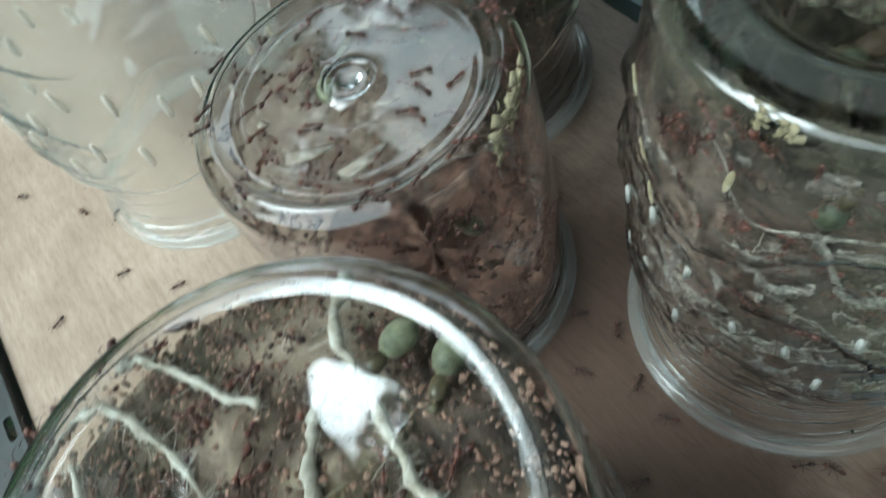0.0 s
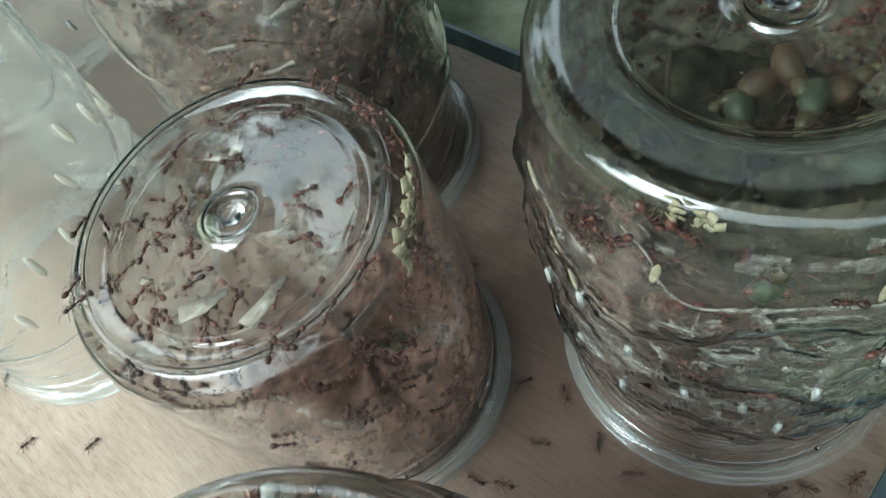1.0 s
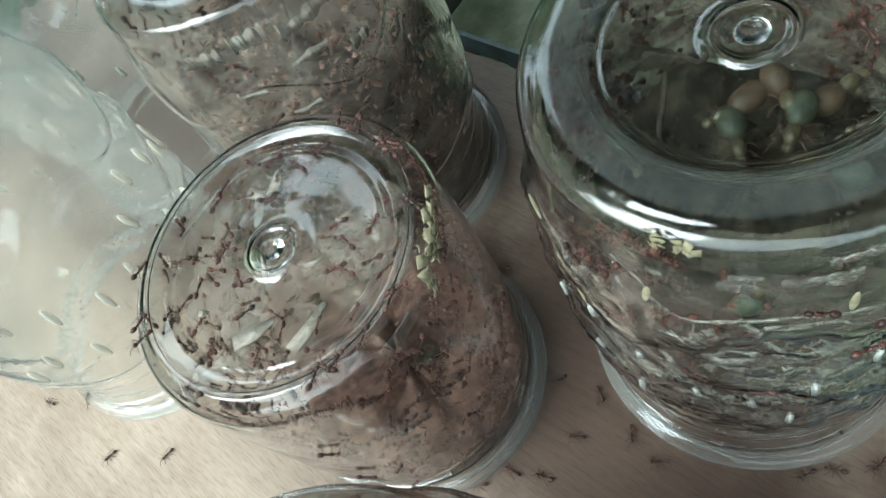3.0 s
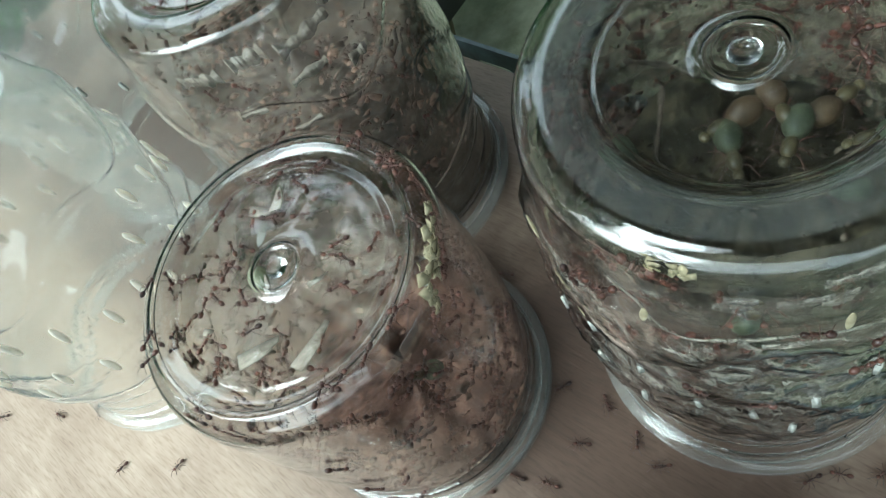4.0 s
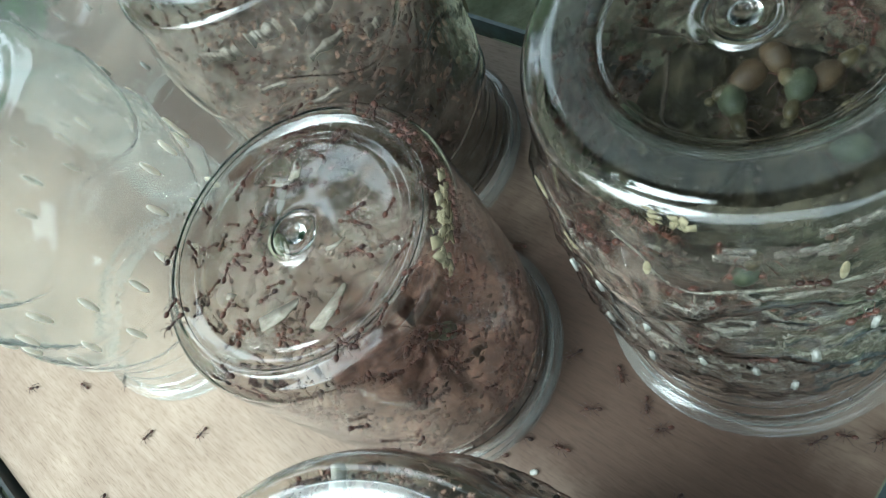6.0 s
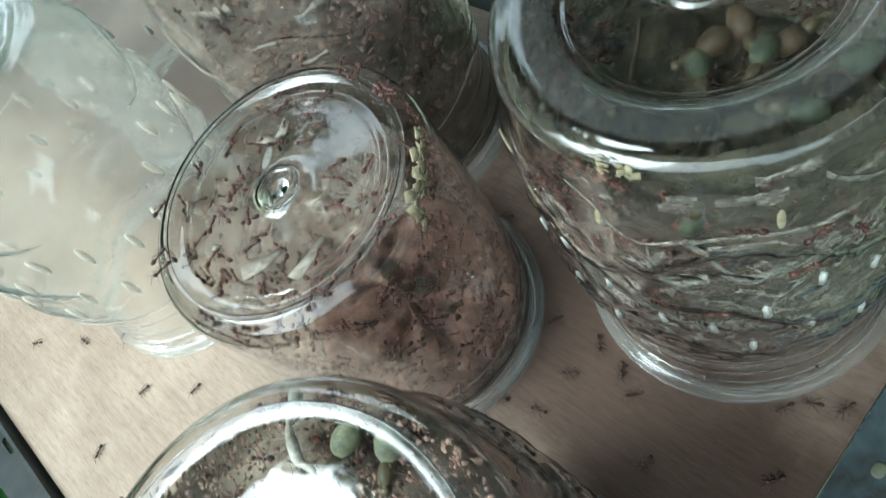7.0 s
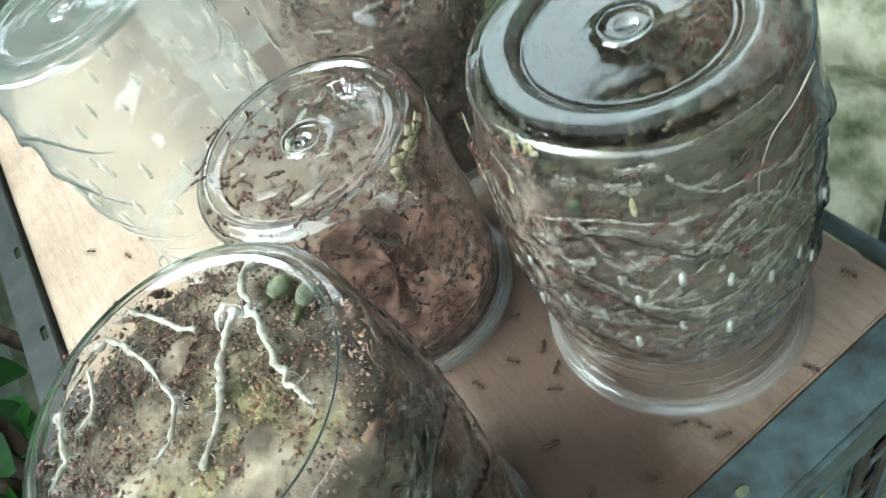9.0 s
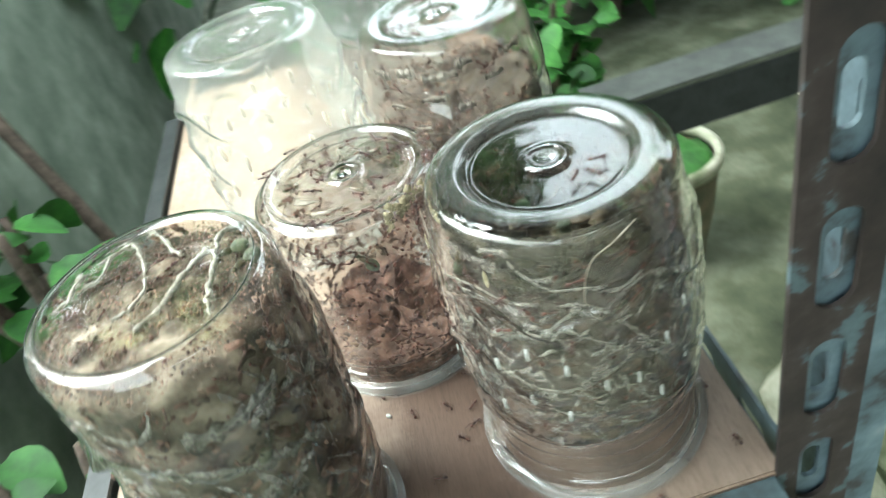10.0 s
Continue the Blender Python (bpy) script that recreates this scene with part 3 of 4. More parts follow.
flange("side_bar", BLACK, pose(-0.3325, 0.004, -0.012, -90, -90, 0), 0.64, 0.034, "", 0.3, 0.02, 0.006, 0.2)
flange("side_bar", BLACK, pose(-0.3535, 0.004, -0.0285, -90, 0, 0), 0.64, 0.034, "", 0.1, 0.015, 0.005, 0.05)
# cross bar of the rack standing behind
flange("cross_bar", BLACK, pose(0.02, 0.281, 0.009, 0, 90, 0), 1.0, 0.036, "", 0.3, 0.02, 0.006, 0.25)
flange("cross_bar", GREYPAINT, pose(0.02, 0.301, 0.0285, 90, 0, 90), 1.0, 0.036, "", 0.3, 0.02, 0.006, 0.25)
# post: an outer angle with chipped paint and a blue inner one
flange("post", CHIPPED, pose(0.0125, -0.001, GROUND, 0, 0, 0), 1.6, 0.035, "", 0.063, 0.046, 0.0155, 0.024)
flange("post", PALEBLUE, pose(0.0135, 0.0035, GROUND, 0, 0, 0), 1.6, 0.030, "", 0.063, 0.024, 0.008, 0.034)
flange("post", PALEBLUE, pose(0.0375, -0.0005, GROUND, 0, 0, 0), 1.6, 0.014, "", 0.8, 0.01, 0.004, 0.4)
flange("post", PALEBLUE, pose(0.0312, 0.017, GROUND, 0, 0, 90), 1.6, 0.034)
flange("post", RUST, pose(-0.3545, -0.001, GROUND, 0, 0, 0), 0.6, 0.035)
# lower bars
flange("lower_bar", BLUE, pose(-0.372, -0.0185, -0.36, 0, 90, 0), 0.38, 0.036)
flange("lower_bar", BLACK, pose(-0.338, 0.004, -0.36, -90, -90, 0), 0.64, 0.034)

# ---- the five jars ----
B, A, C, D, E, F = (-0.067, 0.063), (-0.1505, 0.1612), (-0.2188, 0.0490), (-0.0755, 0.2365), (-0.194, 0.303), (-0.115, 0.388)
jar(*B, (TALL, TALL_FOOT), 1.0, 1.0, 0, "clear plastic jar upside down, webbed inside with ant silk", 0.0022, ticks=True, trough=0.55, edge=FROST, quilt=0.0011)
jar(*A, (SHORT, SHORT_FOOT), 1.07, 1.0, 40, "short clear plastic jar upside down, crawling with brown ants", 0.0)
jar(*C, (SHORT, WIDE_FOOT), 1.0, 1.395, 80, "clear plastic jar upside down, packed with brown litter and roots", 0.0040, knob=False, dome=0.0026)
jar(*D, (TALL, TALL_FOOT), 1.0, 0.99, 130, "clear plastic jar upside down, mostly full of brown litter", 0.0024, trough=0.55)
jar(*E, (TALL, TALL_FOOT), 1.085, 0.99, 200, "empty cloudy plastic jar upside down on the shelf", 0.0034, MILKY, True)
jar(*F, (TALL, TALL_FOOT), 1.0, 1.0, 20, "empty cloudy plastic jar upside down at the back of the shelf", 0.0026, MILKY, True)

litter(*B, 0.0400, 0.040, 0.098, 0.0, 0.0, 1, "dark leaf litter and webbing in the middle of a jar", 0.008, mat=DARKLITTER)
litter(*A, 0.0466, 0.002, 0.018, 0.0, 0.004, 2, "red-brown leaf litter at the bottom of a jar", 0.008)
litter(*C, 0.0462, 0.001, 0.1505, 0.0, 0.0, 3, "dark olive-brown leaf litter filling a jar", 0.001, mat=OLIVELITTER, crown=0.005)
litter(*D, 0.0478, 0.001, 0.104, 0.0, 0.0, 4, "brown leaf litter filling most of a jar", 0.008, mat=GREYCRUMB)

# flakes of leaf in the litter
FLAKE = crumb_arrays()


def flakes(at, radius, z0, z1, top, n, nt, mat, label, seed, fade=0.0, fine=1.0):
    rnd = random.Random(seed)
    poses = []
    for _ in range(n):
        a, z = rnd.uniform(0, 2 * math.pi), z0 + (z1 - z0) * rnd.random() ** (1 + fade)
        k = fine * rnd.uniform(0.25, 0.9)
        poses.append(on_wall(radius, a, z, rnd.uniform(0, 6.3), rnd.uniform(0.0, 0.002)) @ pose(0, 0, 0, rnd.uniform(-30, 30), rnd.uniform(-30, 30), 0) @ Matrix.Diagonal((k, k * rnd.uniform(0.6, 1.8), k, 1)))
    for _ in range(nt):
        a, r, k = rnd.uniform(0, 2 * math.pi), radius * math.sqrt(rnd.random()) * 0.95, fine * rnd.uniform(0.2, 0.75)
        poses.append(pose(r * math.cos(a), r * math.sin(a), top + rnd.uniform(-0.004, 0.003), rnd.uniform(-40, 40), rnd.uniform(-40, 40), rnd.uniform(0, 360)) @ Matrix.Scale(k, 4))
    return many("leaf_flakes", FLAKE, poses, mat, label, "leaf flakes", (*at, 0))


flakes(B, 0.0487, 0.042, 0.146, 0.099, 800, 450, GREYCRUMB, "grey and tan leaf flakes stuck in webbing", 11, fine=0.7)
flakes(A, 0.0473, 0.012, 0.075, 0.010, 800, 350, CRUMB, "red-brown leaf flakes against the jar wall", 12, 0.8)
flakes(C, 0.0467, 0.03, 0.150, 0.1560, 0, 7000, CRUMB, "red-brown leaf flakes packed under the jar base", 13, fine=0.42)
flakes(C, 0.0467, 0.03, 0.156, 0.1575, 1100, 0, CRUMB, "olive-brown leaf flakes packed against the jar wall", 15, fine=1.5)
flakes(D, 0.0488, 0.038, 0.112, 0.105, 1100, 900, CRUMB, "brown leaf flakes packed in the jar", 14)

# ---- ant silk, roots and threads in the webbed jar ----
def wall_line(at, radius, points):
    return [(at[0] + radius * math.cos(math.radians(a)), at[1] + radius * math.sin(math.radians(a)), z / 1000) for a, z in points]


def strand(name, bm, label, mat=THREAD):
    return tagged(part(name, bm, mat), label, name.replace("_", " "), "strands in the jars")


def ribbon(at, radius, points, width, seed):
    """A flat, crusty band of silk on a jar's wall, ragged along its edges."""
    line = spline([(a, z, 0) for a, z in points], 10)
    bm = bmesh.new()
    rows_ = []
    for i, p in enumerate(line):
        w = width * (0.35 + 1.1 * abs(noise.noise(Vector((p.x * 0.16, seed, 0.0)))) + 0.3 * abs(noise.noise(Vector((p.x * 0.45, seed, 3.0)))))
        row = []
        for e, lift in ((-1.0, 0.0), (-0.5, 0.0004), (0.6, 0.0004), (1.0, 0.0)):
            z = p.y / 1000 + w * e + 0.0004 * noise.noise(Vector((p.x * 0.3, e, seed)))
            a = math.radians(p.x)
            row.append(bm.verts.new((at[0] + (radius - lift) * math.cos(a), at[1] + (radius - lift) * math.sin(a), z)))
        rows_.append(row)
    for p, q in zip(rows_, rows_[1:]):
        for j in range(3):
            bm.faces.new((p[j], p[j + 1], q[j + 1], q[j]))
        bm.faces.new((p[0], q[0], q[3], p[3]))
    return bm


for k, (w, pts) in enumerate((
        (0.0008, [(-177, 142), (-175, 134), (-170, 128), (-165, 127), (-156, 130), (-144, 132), (-134, 130), (-121, 127)]),
        (0.0019, [(-165, 125), (-166, 115), (-164, 108), (-160, 105), (-155, 107), (-151, 111)]),
        (0.0017, [(-155, 130), (-152, 126), (-149, 119), (-146, 112), (-141, 108), (-135, 110), (-127, 111), (-119, 110)]),
        (0.0014, [(-127, 111), (-119, 110), (-112, 116), (-104, 122), (-97, 125), (-90, 120), (-84, 113), (-76, 101), (-71, 94)]),
        (0.0010, [(-124, 148), (-119, 142), (-109, 135), (-95, 133), (-84, 128), (-72, 131)]),
        (0.0010, [(-162, 103), (-148, 94), (-139, 86), (-122, 80), (-107, 80), (-94, 86), (-82, 92)]),
        (0.0009, [(170, 82), (177, 76), (-167, 73), (-155, 72), (-144, 73), (-126, 71), (-111, 64), (-98, 62)]),
        (0.0008, [(-174, 86), (-166, 80), (-156, 77), (-145, 81), (-132, 90)]),
        (0.0011, [(-114, 107), (-111, 112), (-107, 114), (-98, 109), (-90, 102), (-80, 92)]),
        (0.0009, [(-122, 58), (-117, 66), (-111, 66), (-109, 77), (-98, 74), (-88, 78)]),
        (0.0009, [(-109, 60), (-98, 44), (-102, 58), (-105, 70)]),
        (0.0010, [(-95, 106), (-92, 93), (-84, 76), (-74, 62), (-66, 56)]),
        (0.0012, [(-66, 122), (-58, 112), (-50, 108), (-42, 114), (-34, 122)]),
        (0.0010, [(-70, 88), (-60, 80), (-48, 78), (-38, 86)]))):
    strand("silk_ribbon", ribbon(B, 0.0507, pts, (2.3 if w > 0.0015 else 1.35) * w, k * 3.7), "crusty pale band of ant silk on the jar wall", CRUST)
# pale bands on the packed jar imitate light reflected by its moulded facets
for k, (w, pts) in enumerate(((0.0016, [(-117, 149), (-117, 142), (-111, 138), (-104, 137), (-96, 141), (-92, 149)]), (0.0024, [(-88, 131), (-76, 129), (-65, 129), (-55, 131), (-46, 133)]), (0.0018, [(-112, 121), (-98, 116), (-88, 112), (-72, 106), (-55, 101), (-38, 98)]),
                              (0.0008, [(-23, 148), (-26, 124), (-29, 104), (-33, 78)]), (0.0015, [(-40, 122), (-30, 118), (-18, 122)]), (0.0015, [(-95, 88), (-82, 84), (-66, 88)]))):
    strand("silk_crust", ribbon(C, 0.0468, pts, 2.2 * w, 80 + k * 2.3), "pale band for light reflected along a moulded tier", CRUST)
for k, (a, z, w, h) in enumerate(((-150, 139, 9, 4), (-128, 141, 7, 5), (-105, 137, 12, 3), (-88, 142, 6, 4), (-140, 122, 6, 3), (-112, 126, 8, 2.4), (-92, 118, 5, 3), (-70, 130, 7, 3), (-125, 108, 6, 2), (-50, 138, 8, 3))):
    pts = [(a - w + 2 * w * i / 6, z + 0.3 * math.sin(1.3 * i + k)) for i in range(7)]
    strand("silk_crust", ribbon(D, 0.0470 if z > 134 else 0.0490, pts, h / 1000, 160 + k * 2.3), "pale flaky crust of ant silk in the litter jar", SILK)
for k, (a, z, w, h) in enumerate(((-135, 142, 3, 7), (-154, 146, 3.5, 5), (-131, 150, 7, 5), (-103, 127, 4, 4), (-174, 142, 2, 6), (-155, 143, 5, 7), (-139, 144, 8, 6), (-165, 114, 4, 3), (-120, 128, 5, 3), (-112, 138, 4, 6), (-92, 132, 5, 5), (-146, 125, 6, 3), (165, 125, 4, 6), (155, 105, 5, 4))):
    pts = [(a - w + 2 * w * i / 6, z + 0.25 * math.sin(2.1 * i + k)) for i in range(7)]
    strand("silk_crust", ribbon(B, 0.0506 if z < 135 else 0.0486, pts, h / 2200, 40 + k * 2.3), "pale flaky crust of ant silk on the jar wall", SEAM)
for pts in ([(-73, 155), (-83, 150), (-93, 144), (-97, 127), (-90, 114)], [(178, 148), (-176, 141), (-174, 132)]):
    strand("root_thread", tube(wall_line(B, 0.0512, pts), 0.00024, 5, 6, 0.7, 0.3), "thin pale root thread against the jar wall", SILK)
for a0, a1, z0, z1, seed in ((-185, -105, 0.104, 0.150, 1), (-200, -60, 0.055, 0.100, 2), (-100, -20, 0.09, 0.145, 3), (60, 160, 0.06, 0.14, 4)):
    rows_ = []
    bm = bmesh.new()
    for i in range(15):
        z = z0 + (z1 - z0) * i / 14
        row = []
        for j in range(31):
            a = math.radians(a0 + (a1 - a0) * j / 30)
            d = noise.noise(Vector((a * 4, z * 90, seed)))
            row.append(bm.verts.new((B[0] + (0.0496 - 0.0012 * abs(d)) * math.cos(a), B[1] + (0.0496 - 0.0012 * abs(d)) * math.sin(a), z + 0.008 * d)))
        rows_.append(row)
    for p, q in zip(rows_, rows_[1:]):
        for j in range(30):
            bm.faces.new((p[j], p[j + 1], q[j + 1], q[j]))
    tagged(part("silk_sheet", bm, FILM), "torn grey-white sheet of ant silk lining the jar", "ant silk", "silk sheets in the jar")

# silk gathered along the moulded tiers, and a loose net of seams between them
rnd = random.Random(64)
arcs = []
for z0, swing, phase, wide, high in TIERS[:3]:
    a = -225
    while a < 0:
        step = rnd.uniform(10, 34)
        n = max(4, int(step / 3))
        pts = [(a + step * i / n, 1000 * (z0 + swing * math.cos(math.radians(5 * (a + step * i / n)) + phase)) + rnd.gauss(0, 0.35)) for i in range(n + 1)]
        if rnd.random() < (0.45 if a < -125 else 0.75):
            arcs.append(ribbon(B, 0.0508, pts, rnd.uniform(0.0005, 0.0013), rnd.uniform(0, 90)))
        a += step * rnd.uniform(0.9, 1.1)
for row in range(6):
    z0 = 116 - 12.5 * row
    a = -215 + 9 * (row % 2)
    while a < 0:
        step, sag = rnd.uniform(9, 20), rnd.uniform(3, 9)
        pts = [(a + step * u + rnd.gauss(0, 0.4), z0 + rnd.gauss(0, 0.8) - sag * 4 * u * (1 - u)) for u in (0.0, 0.2, 0.4, 0.6, 0.8, 1.0)]
        if rnd.random() < (0.2 if a < -110 else 0.35):
            arcs.append(ribbon(B, rnd.uniform(0.0500, 0.0508), pts, rnd.uniform(0.0005, 0.0019), rnd.uniform(0, 90)))
        a += step
for _ in range(58):
    a, z, w, h = rnd.uniform(-128, -10), rnd.uniform(52, 126), rnd.uniform(1.5, 5.5), rnd.uniform(0.0009, 0.0034)
    tilt_ = rnd.gauss(0, 0.5)
    arcs.append(ribbon(B, rnd.uniform(0.0501, 0.0507), [(a - w + 0.5 * w * i, z + tilt_ * w * (i - 2) + rnd.gauss(0, 0.5)) for i in range(5)], h, rnd.uniform(0, 90)))
tagged(part("silk_net", joined(*arcs), SEAM), "net of pale silk seams gathered along the jar's moulded tiers", "ant silk", kind="stuff")


# loose pale patches in place of reflections off the packed jar's wall
arcs = []
for _ in range(60):
    a, z, w, h = rnd.uniform(-140, 0), rnd.uniform(45, 147), rnd.uniform(2, 9), rnd.uniform(0.0012, 0.0048)
    tilt_ = rnd.gauss(-0.2, 0.5)
    arcs.append(ribbon(C, rnd.uniform(0.0474, 0.0479), [(a - w + 0.5 * w * i, z + tilt_ * w * (i - 2) + rnd.gauss(0, 0.5)) for i in range(5)], h, rnd.uniform(0, 90)))
tagged(part("silk_scraps", joined(*arcs), SEAM), "pale patches for reflections on the packed jar's wall", "ant silk", kind="stuff")


def lining(a, r, z):
    d = noise.noise(Vector((math.cos(a) * 3, math.sin(a) * 3, z * 60)))
    e = noise.noise(Vector((math.cos(a) * 9, math.sin(a) * 9, z * 160)))
    low = max(0.0, 1 - (z - 0.036) / 0.02)
    return -0.0014 * abs(d) - 0.0008 * abs(e), low * (0.007 * d + 0.002 * e)


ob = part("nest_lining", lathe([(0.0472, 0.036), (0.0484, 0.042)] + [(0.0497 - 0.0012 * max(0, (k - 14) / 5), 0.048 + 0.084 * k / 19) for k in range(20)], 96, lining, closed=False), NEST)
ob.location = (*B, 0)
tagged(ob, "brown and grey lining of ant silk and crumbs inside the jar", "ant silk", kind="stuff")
# dark sheet added high up to stand for shade inside the jar
ob = part("damp_lining", lathe([(0.0483, 0.1300), (0.0479, 0.136), (0.0474, 0.142), (0.0466, 0.147), (0.0452, 0.1505), (0.0436, 0.1530)], 96, lining, closed=False), SHADELINING)
ob.location = (*B, 0)
tagged(ob, "dark olive lining high up inside the jar, in place of shade", "ant silk", kind="stuff")
ob = part("nest_lining", lathe([(0.0478, 0.090)] + [(0.0490 - 0.0024 * max(0, (k - 8) / 9), 0.094 + 0.056 * k / 17) for k in range(18)], 96, lining, closed=False), VEIL)
ob.location = (*D, 0)
tagged(ob, "thin beige lining of ant silk and crumbs in the litter jar", "ant silk", kind="stuff")
for z, r0, seed in ((0.1085, 0.040, 5), (0.104, 0.044, 8)):
    bm = bmesh.new()
    bmesh.ops.create_grid(bm, x_segments=28, y_segments=28, size=r0)
    bmesh.ops.delete(bm, geom=[v for v in bm.verts if v.co.length > r0 * (0.9 + 0.1 * noise.noise(v.co * 60))], context="VERTS")
    for v in bm.verts:
        v.co.z = 0.003 * noise.noise(Vector((v.co.x * 60, v.co.y * 60, seed)))
    ob = part("silk_veil", bm, VEIL)
    ob.location = (A[0], A[1], z)
    tagged(ob, "beige veil of ant silk and crumbs under the jar base", "ant silk", "silk veils in the short jar")
bm = bmesh.new()
bmesh.ops.create_grid(bm, x_segments=26, y_segments=26, size=0.030)
bmesh.ops.delete(bm, geom=[v for v in bm.verts if v.co.length > 0.030 * (0.72 + 0.5 * noise.noise(v.co * 55))], context="VERTS")
for v in bm.verts:
    v.co.z = 0.004 * noise.noise(v.co * 70) - 0.006 * (v.co.length / 0.03) ** 2
ob = part("nest_mass", bm, NEST)
ob.location = (A[0] + 0.014, A[1] + 0.013, 0.1115)
tagged(ob, "brown mass of ant silk and crumbs under the jar base", "ant silk", "silk veils in the short jar")
for x, y, r0, seed in ((0.010, -0.006, 0.017, 3), (-0.008, -0.016, 0.014, 6), (0.020, -0.022, 0.012, 9)):
    bm = bmesh.new()
    bmesh.ops.create_grid(bm, x_segments=20, y_segments=20, size=r0)
    bmesh.ops.delete(bm, geom=[v for v in bm.verts if v.co.length > r0 * (0.75 + 0.4 * noise.noise(v.co * 90 + Vector((seed, 0, 0))))], context="VERTS")
    for v in bm.verts:
        v.co.z = 0.0008 * noise.noise(Vector((v.co.x * 120, v.co.y * 120, seed)))
    ob = part("mould_patch", bm, MOULD)
    ob.location = (C[0] + x, C[1] + y, 0.1576)
    tagged(ob, "olive-yellow patch of mould on packed litter", "mould", "mould patches in the packed jar")
# webs that span the hollow under the base
for pts in ([(0.0100, 0.0380, 0.124), (0.0158, 0.0330, 0.118), (0.0172, 0.0280, 0.117), (0.0170, 0.0213, 0.118), (0.026, 0.022, 0.126)], [(0.0099, 0.0279, 0.118), (0.0019, 0.0241, 0.116), (-0.0088, 0.0189, 0.115), (-0.0116, 0.0089, 0.112)]):
    strand("silk_web", tube([(B[0] + x, B[1] + y, z) for x, y, z in pts], 0.0008, 6, 6, 0.8, 0.3), "dusty dim strand of ant silk across the jar", GREYCRUMB)

# roots under the base of the packed jar
def root_height(r):
    """Roots lie against the sunk base and bend down over its edge."""
    return 0.1582 + 0.0034 * min(r / 0.0368, 1.0) ** 2 - 0.6 * max(0.0, r - 0.0368)


def rough_root(points, radius, seed):
    """A knotty root with fine hairs along it."""
    rnd = random.Random(seed)
    line = spline(points, 4)
    line = [p + Vector((rnd.gauss(0, 0.00035), rnd.gauss(0, 0.00035), 0)) for p in line]
    bms = [tube(line, radius, 7, 3, 0.9, 0.45)]
    for _ in range(len(line) * 14):
        p = rnd.choice(line)
        a, l = rnd.uniform(0, 6.3), rnd.uniform(0.0008, 0.0024) if rnd.random() < 0.9 else rnd.uniform(0.003, 0.006)
        q = p + Vector((l * math.cos(a), l * math.sin(a), rnd.uniform(-0.001, 0.0003)))
        bms.append(tube([p, (p + q) / 2 + Vector((rnd.gauss(0, 0.0005), rnd.gauss(0, 0.0005), 0)), q], rnd.uniform(0.00006, 0.00016), 3, 2, 0.3, 0.7))
    return joined(*bms)


for w, pts in ((0.0010, [(-0.0090, 0.046), (-0.004, 0.042), (0.003, 0.029), (0.009, 0.019)]), (0.0009, [(-0.029, 0.037), (-0.021, 0.0415), (-0.013, 0.038), (-0.007, 0.025), (-0.0045, 0.010), (-0.008, -0.002), (-0.014, -0.005)]),
               (0.0011, [(0.033, 0.032), (0.026, 0.022), (0.024, 0.012), (0.0225, -0.003), (0.0222, -0.014), (0.0235, -0.024)]), (0.0012, [(0.021, 0.016), (0.012, 0.008), (0.007, -0.001), (0.002, -0.010), (-0.005, -0.016)]),
               (0.0008, [(-0.034, 0.030), (-0.031, 0.025), (-0.032, 0.018), (-0.033, 0.010), (-0.037, 0.006)]), (0.0006, [(-0.020, 0.030), (-0.023, 0.019), (-0.028, 0.0165)])):
    strand("root", rough_root([(C[0] + x, C[1] + y, root_height(math.hypot(x, y)) + 0.0003 * math.sin(90 * x)) for x, y in pts], 1.05 * w, len(pts) + int(1e4 * w)), "pale hairy forked root pressed under the jar base")


# ---- green-bellied queen ants ----
def make_queen():
    thing = empty("queen_ant", pose(0, 0, 0), "plump green-bellied queen ant with olive thorax", "ant", "queen ants in the jars")
    g, th, h = bmesh.new(), bmesh.new(), bmesh.new()
    ball(g, (0, -0.0042, 0.0030), (0.0030, 0.0042, 0.0028), 16, 10)
    ball(th, (0, 0.0018, 0.0028), (0.0017, 0.0027, 0.0017), 12, 8)
    ball(h, (0, 0.0051, 0.0024), (0.0012, 0.0012, 0.0010), 10, 7)
    part("gaster", g, GREEN, thing, "smooth green gaster")
    part("thorax", th, OLIVE, thing)
    part("head", h, OLIVE, thing)
    for side in (-1, 1):
        for y, a in ((0.0014, 0.0021), (0.0008, 0.0002), (0.0002, -0.0023)):
            part("leg", leg_mesh(side, y, a, 1.7), ANT, thing)
    return thing


queen = make_queen()
spots = [pose(A[0] - 0.003, A[1] + 0.0135, 0.1125, 180, 0, 150), pose(A[0] + 0.0245, A[1] + 0.008, 0.1118, 180, 0, 20)]
spots += [Matrix.Translation((*A, 0)) @ on_wall(0.0498, math.radians(-91), 0.095, 2.1, 0.0)]
spots += [pose(C[0] + 0.029, C[1] + 0.013, 0.1562, 0, 0, 100), pose(C[0] + 0.034, C[1] + 0.004, 0.1555, 0, 0, 125)]
spots += [pose(B[0] + x, B[1] + y, z, 0, 0, r) for x, y, z, r in ((0.0066, 0.0086, 0.113, 60), (0.000, 0.0036, 0.112, 130), (0.0147, -0.0012, 0.114, 140), (0.0081, -0.0070, 0.113, 100), (0.0155, -0.0228, 0.113, 40), (-0.0118, 0.026, 0.109, 140), (0.0018, -0.0179, 0.110, 15), (0.024, -0.0109, 0.110, 250))]
spots += [Matrix.Translation((*B, 0)) @ on_wall(0.0508, math.radians(-152), 0.139, 1.3, 0.0), Matrix.Translation((*C, 0)) @ on_wall(0.0485, math.radians(-60), 0.11, 0.9, 0.0)]
